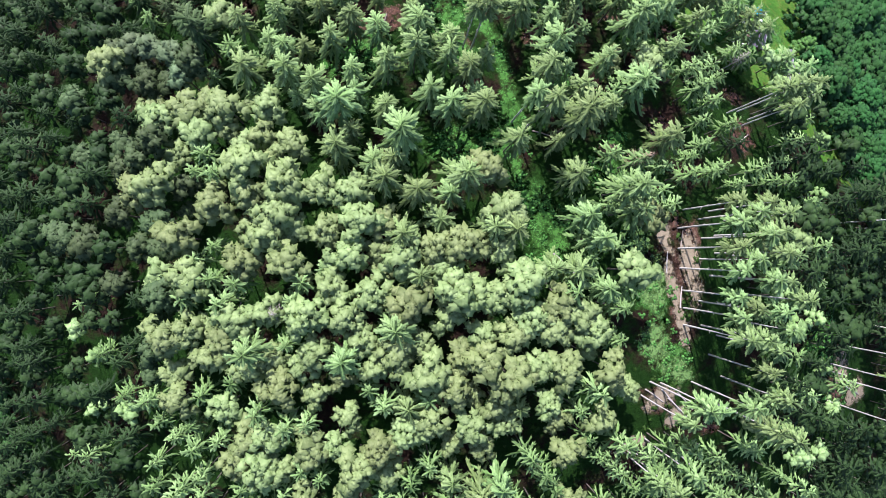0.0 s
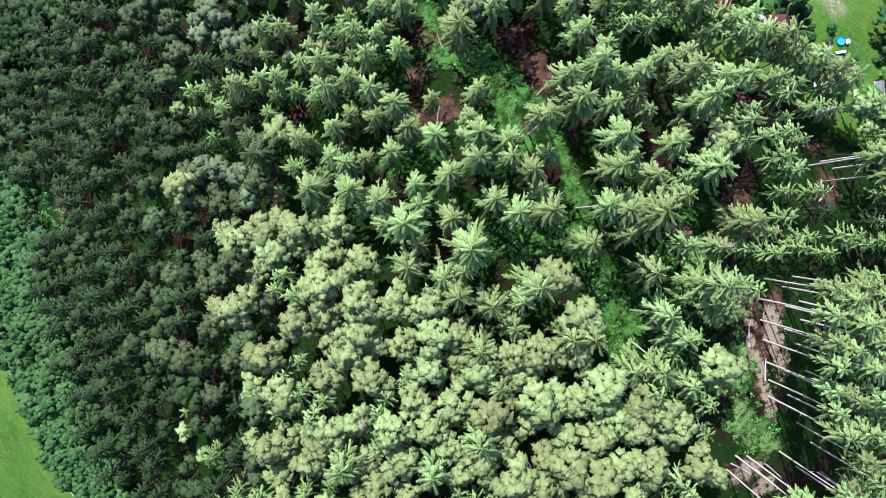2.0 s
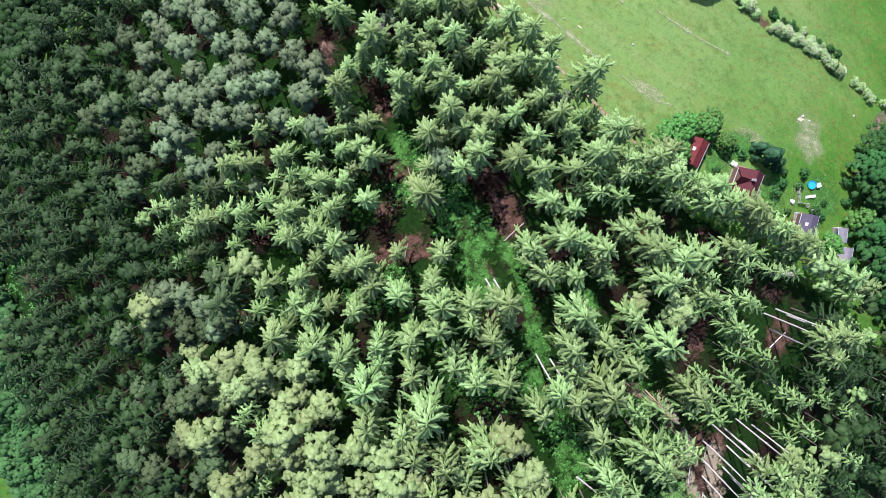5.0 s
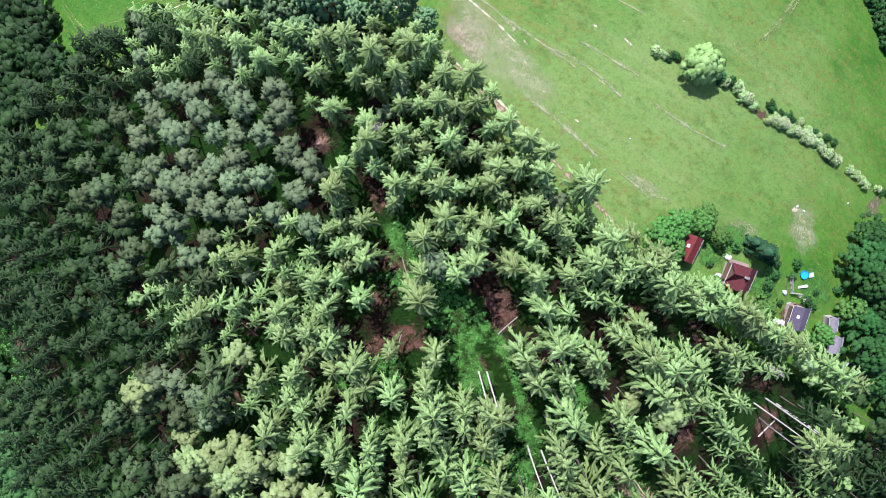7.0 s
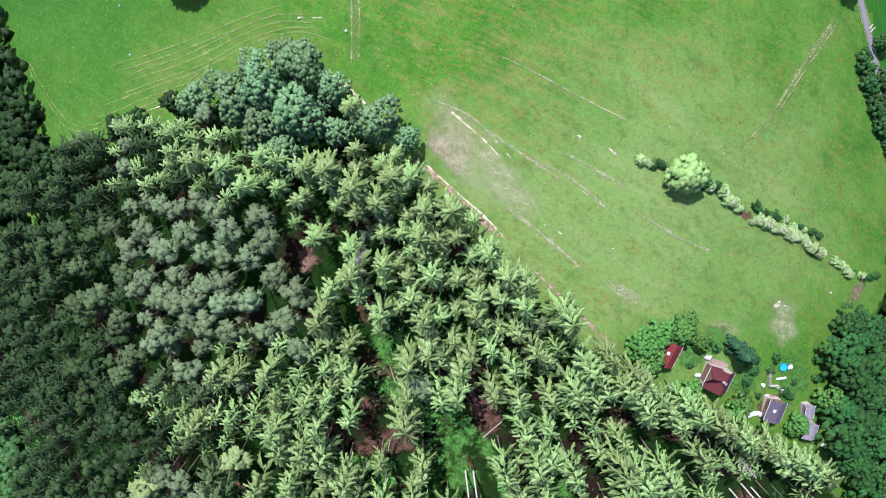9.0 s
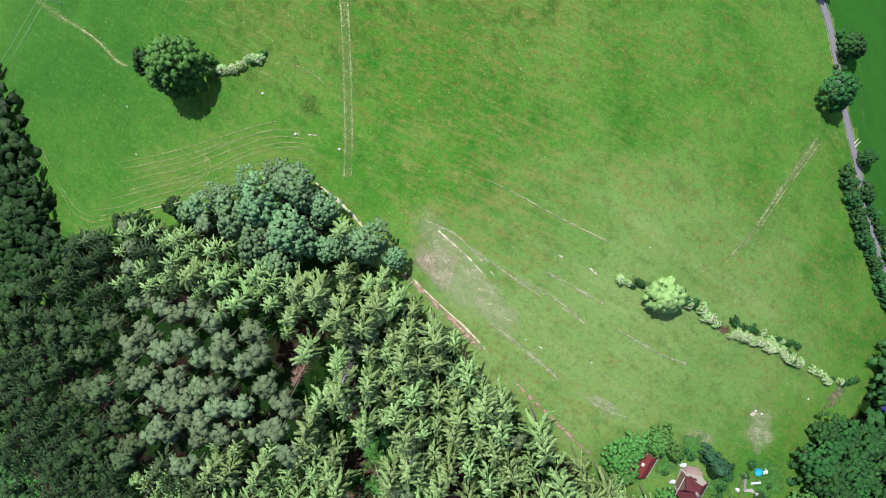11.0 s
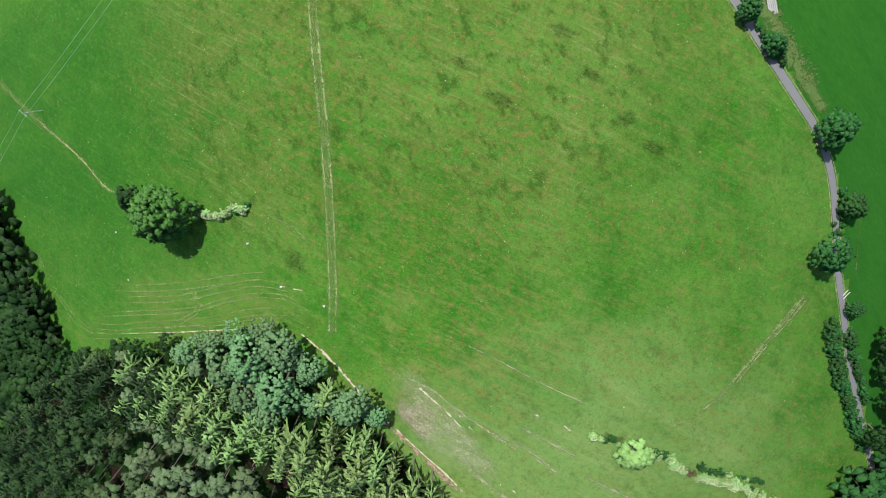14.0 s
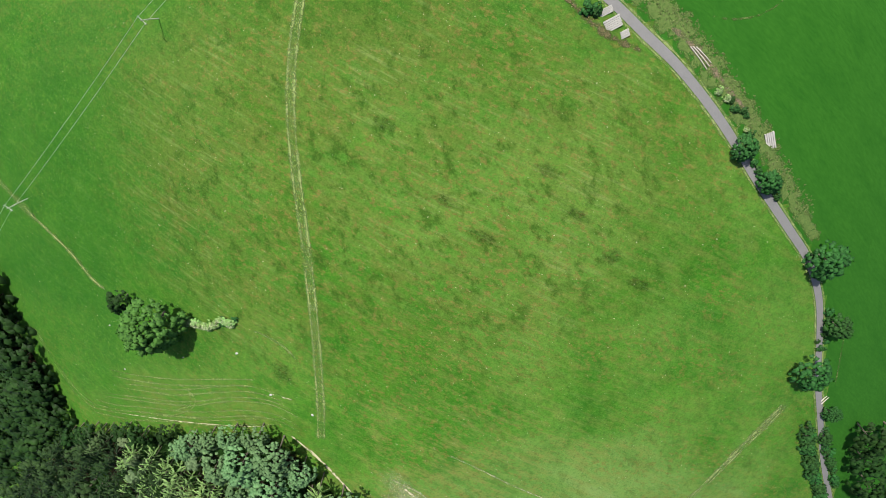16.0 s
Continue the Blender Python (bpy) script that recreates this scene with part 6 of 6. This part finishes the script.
ribbon("garden_path", [(85.8, 49), (85.3, 44.7), (84.3, 39.6), (83.0, 33.9), (84.6, 30)], [0.8, 1.1, 1.3, 2.4, 1.6], DIRT, "pale trodden garden path", 0.14, jitter=0.3, category="path", seed=200)
blot("bare_ground", 84, 36.5, 3.2, 2.5, 0, REDEARTH, "reddish soil beside the garden house", 0.13, seed=201)



def garden_fence(line):
    """Low fence of posts, rails and pales."""
    root = new("garden_fence")
    p = [Vector((x, y, float(gz(x, y)))) for x, y in line]
    root.location = p[0]
    for a, b in zip(p, p[1:]):
        d = b - a
        n = max(2, int(d.length / 1.2))
        turn = math.degrees(math.atan2(d.y, d.x))
        for k in range(n + 1):
            q = a + d * (k / n) - p[0]
            post = block("post", -0.06, 0.06, -0.06, 0.06, -0.2, 1.15, PLANK, root, "", 0)
            post.matrix_local = pose(*q, 0, 0, turn)
        for z in (0.35, 0.9):
            rail = block("rail", 0, d.length, 0.06, 0.12, z, z + 0.12, PLANK, root, "", 0)
            rail.matrix_local = pose(*(a - p[0]), 0, 0, turn)
        for k in range(int(d.length / 0.22)):
            pale_board = block("pale", 0.03, 0.15, 0.12, 0.15, 0.12, 1.2, PLANK, root, "", 0)
            pale_board.matrix_local = pose(*(a - p[0] + d.normalized() * 0.22 * k), 0, 0, turn)
    return tagged(root, "low fence of pale weathered boards in the garden", "fence")


PLANK = rough_material("sawn_boards", (0.25, 0.23, 0.22), (0.46, 0.43, 0.41), 3.0, 0.85)
garden_fence([(86.6, 47.8), (86.1, 42.4), (89.2, 41.7)])
RUSTY = rough_material("rusty_sheet", (0.14, 0.06, 0.04), (0.28, 0.14, 0.10), 3.0, 0.8)


def crate(x, y, w, d, h, turn, mat, label):
    """An open box of slats."""
    root = new("crate")
    root.matrix_world = pose(x, y, float(gz(x, y)) + 0.1, 0, 0, turn)
    block("base", -w / 2, w / 2, -d / 2, d / 2, 0, 0.05, mat, root, "", 0.01)
    for k in range(3):
        z = 0.05 + h * k / 3
        for s in (-1, 1):
            block("slat", -w / 2, w / 2, *sorted((s * d / 2, s * (d / 2 - 0.04))), z, z + h / 3 - 0.04, mat, root, "", 0)
            block("slat", *sorted((s * w / 2, s * (w / 2 - 0.04))), -d / 2 + 0.045, d / 2 - 0.045, z, z + h / 3 - 0.04, mat, root, "", 0)
    return tagged(root, label, "crate", "garden crates")


for k, (x, y, w, d, h) in enumerate([(85.2, 39.4, 1.3, 0.9, 0.6), (87.0, 38.8, 1.0, 1.2, 0.7), (88.8, 38.2, 1.2, 0.8, 0.5), (90.8, 39.4, 0.9, 0.9, 0.6), (86.0, 37.2, 1.4, 0.7, 0.5), (84.0, 37.6, 0.8, 0.8, 0.5), (83.4, 35.6, 0.9, 1.1, 0.5), (89.2, 41.0, 0.8, 0.6, 0.5), (106.4, 16.6, 1.2, 0.8, 0.6), (100.6, 22.6, 0.9, 0.9, 0.6)]):
    crate(x, y, w, d, h, 30 * k, (WHITE, RUSTY, TIMBER, PLANK)[k % 4], "open slatted crate among garden clutter")


def sheet_heap(x, y, seed):
    """Crumpled sheet: a low uneven mound."""
    r = np.random.default_rng(seed)
    v, f = BALLS[2]
    v = v * (1 + r.uniform(-0.28, 0.28, (len(v), 1))) * np.array([0.9, 0.6, 0.32])
    ob = new("plastic_sheet", mesh_of("plastic_sheet", v, f, WHITE))
    ob.matrix_world = pose(x, y, float(gz(x, y)) + 0.3, 0, 0, 40 * seed)
    return tagged(ob, "crumpled white plastic sheet on the garden's grass", "plastic sheet", "plastic sheets")


for k, (x, y) in enumerate([(80.6, 35.5), (81.6, 34.8), (82.6, 34.2), (84.0, 43.0), (63.0, 51.3), (66.8, 55.6)]):
    sheet_heap(x, y, k)

# garden trees and bushes
cypress = Kind("conifer", [tuft_mesh(140, 6.5, 1.3, 6.0, 30, 22, 0.35, 0.7, flat=1.4, hollow=0.2)], [stem(4.0, 0.12, 0.04, 6, 3, 0.6, 0, 0.3)], DARKCONIFER, BARK, "dark narrow garden conifer", "tree")
for x, y, s in [(74.8, 57.4, 1.45), (77.4, 54.8, 1.05), (73.2, 59.6, 0.95), (79.4, 52.6, 0.6)]:
    cypress.thing(x, y, s, x, 0, "garden conifers")
for x, y, s in [(45.6, 65.0, 0.62), (50.2, 67.0, 0.62), (57.2, 66.4, 0.55), (50.2, 65.8, 0.5), (63.2, 62.0, 0.4), (59.0, 68.0, 0.5), (47.5, 60.5, 0.6), (59.4, 48.8, 0.45), (74.5, 41, 0.5), (71, 38.5, 0.5), (94.0, 29.0, 0.5), (79.5, 30.0, 0.5), (105.5, 34, 0.6)]:
    garden.thing(x, y, s * 1.3, x * 3, int(x), "garden trees", label="small deciduous garden tree near the cottages")
for x, y, s in [(69, 58, 0.8), (72.5, 56.5, 0.7), (78.2, 46.2, 1.0), (80.6, 48.6, 0.9), (76.8, 43.5, 0.9), (88.8, 50.4, 0.9), (86.8, 47.0, 0.7), (91.2, 39.2, 0.9), (93.0, 37.5, 0.8), (95.0, 41.0, 0.6), (82.0, 40.5, 0.6), (77.5, 37.0, 0.8), (82, 51.5, 0.7), (66.5, 60.5, 0.8), (103.5, 40, 0.9), (104, 46, 0.9), (60.5, 55, 0.6)]:
    shrub.thing(x, y, s, x * 9, int(x), "garden bushes", label="green garden bush on the lawn")

# ---- power line ----
WIREMAT = rough_material("bare_wire", (0.30, 0.31, 0.30), (0.42, 0.43, 0.42), 2.0, 0.4, bumpy=0.0)
CONCRETE = rough_material("pale_concrete", (0.38, 0.37, 0.36), (0.56, 0.55, 0.53), 3.0, 0.85)
POLE_H = 7.6


def power_pole(x, y, turn):
    root = new("power_pole")
    root.matrix_world = pose(x, y, float(gz(x, y)), 0, 0, turn)
    part("pole", mesh_of("pole", *stem(POLE_H, 0.15, 0.10, 10), CONCRETE, smooth=True), root)
    block("crossarm", -1.3, 1.3, -0.07, 0.07, POLE_H - 0.45, POLE_H - 0.30, CONCRETE, root, "short steel crossarm")
    for s in (-1.2, 0.0, 1.2):
        ins = mesh_of("insulator", *stem(0.34, 0.07, 0.05, 8), WHITE)
        o = part("insulator", ins, root)
        o.location = (s, 0, POLE_H - 0.25 if s else POLE_H)
    return tagged(root, "pale concrete power pole with a short crossarm", "pole", "power poles")


POLES = [(-185, 161), (-115.6, 212.0), (-50.6, 258.8), (18, 309)]
for k, (x, y) in enumerate(POLES):
    power_pole(x, y, 126)


def wire(a, b, side, radius=0.028, sag=0.9):
    d = np.array(b) - np.array(a)
    n = np.array([-d[1], d[0]]) / np.hypot(*d) * side
    s = np.linspace(0, 1, 25)
    z0, z1 = float(gz(*a)) + POLE_H + 0.05, float(gz(*b)) + POLE_H + 0.05
    cu = bpy.data.curves.new("wire", "CURVE")
    cu.dimensions, cu.bevel_depth, cu.bevel_resolution = "3D", radius, 1
    sp = cu.splines.new("POLY")
    sp.points.add(24)
    for p, q in zip(sp.points, s):
        p.co = (a[0] + d[0] * q + n[0], a[1] + d[1] * q + n[1], z0 + (z1 - z0) * q - 4 * sag * q * (1 - q), 1)
    cu.materials.append(WIREMAT)
    return tagged(new("wire", cu), "thin pale power wire between the poles", "wire", "power wires")


for a, b in zip(POLES, POLES[1:]):
    for side in (-1.0, 1.0):
        wire(a, b, side)

# ---- things along the lane ----


def board_stack(x, y, turn, n, w, d, layers, label, group="board stacks"):
    root = new("board_stack")
    root.matrix_world = pose(x, y, float(gz(x, y)) + 0.08, 0, 0, turn)
    r = np.random.default_rng(int(x))
    for s in (-0.35, 0.35):
        block("bearer", -w / 2, w / 2, s * d - 0.06, s * d + 0.06, -0.2, 0.1, TIMBER, root, "dark bearer", 0)
    for l in range(layers):
        for k in range(n):
            x0 = -w / 2 + w * k / n
            o = r.uniform(-0.12, 0.12)
            block("board", x0 + 0.03, x0 + w / n - 0.05, -d / 2 + o, d / 2 + o, 0.1 + 0.14 * l, 0.22 + 0.14 * l, PLANK, root, "", 0.012)
    return tagged(root, label, "boards", group)


board_stack(62.5, 248.4, 112, 6, 2.6, 3.6, 3, "stack of pale sawn boards beside the lane")
board_stack(65.1, 246.1, 112, 4, 1.6, 1.8, 3, "small stack of pale boards beside the lane")
board_stack(60.9, 250.9, 112, 5, 1.5, 3.2, 2, "low stack of grey boards beside the lane")
board_stack(100.6, 219.8, 20, 5, 2.2, 4.2, 2, "heap of pale boards on the verge")
for k, (dx, l) in enumerate(((0, 6.5), (0.6, 6.0), (1.2, 5.2))):
    log(82.0 + dx, 239.6 + 0.4 * dx, l, 0.16, -52 + 3 * k, PALEWOOD, "long pale pole lying on the verge", "poles on the verge")
log(131.0, 139.9, 2.4, 0.14, 35, PALEWOOD, "short white timber beside the lane", "timbers beside the lane")
log(131.6, 138.9, 3.0, 0.14, 32, PALEWOOD, "short white timber beside the lane", "timbers beside the lane")

# pale stones lying on the meadow
bv, bf = BALLS[2]
for k, (x, y, s) in enumerate([(-42.1, 172.7, 0.55), (-89.9, 175.0, 0.4), (-88.3, 160.3, 0.4), (-62.0, 168.8, 0.35), (-33.6, 160.6, 0.6), (-21.4, 155.3, 0.6), (60.3, 120.1, 0.3), (110.7, 64.7, 0.5), (23.8, 99.5, 0.35), (41.4, 90.7, 0.4), (91.0, 66.4, 0.6), (93.2, 64.8, 0.5), (112.3, 51.9, 0.4)]):
    r = np.random.default_rng(k)
    v = bv * (1 + r.uniform(-0.2, 0.2, (len(bv), 1))) * np.array([s * 0.75, s * 0.6, s * 0.4])
    ob = new("stone", mesh_of("stone", v, bf, PLANK, smooth=True))
    ob.location, ob.rotation_euler = (x, y, float(gz(x, y)) + s * 0.25), (0, 0, k)
    tagged(ob, "pale stone lying in the meadow grass", "stone", "stones on the meadow")
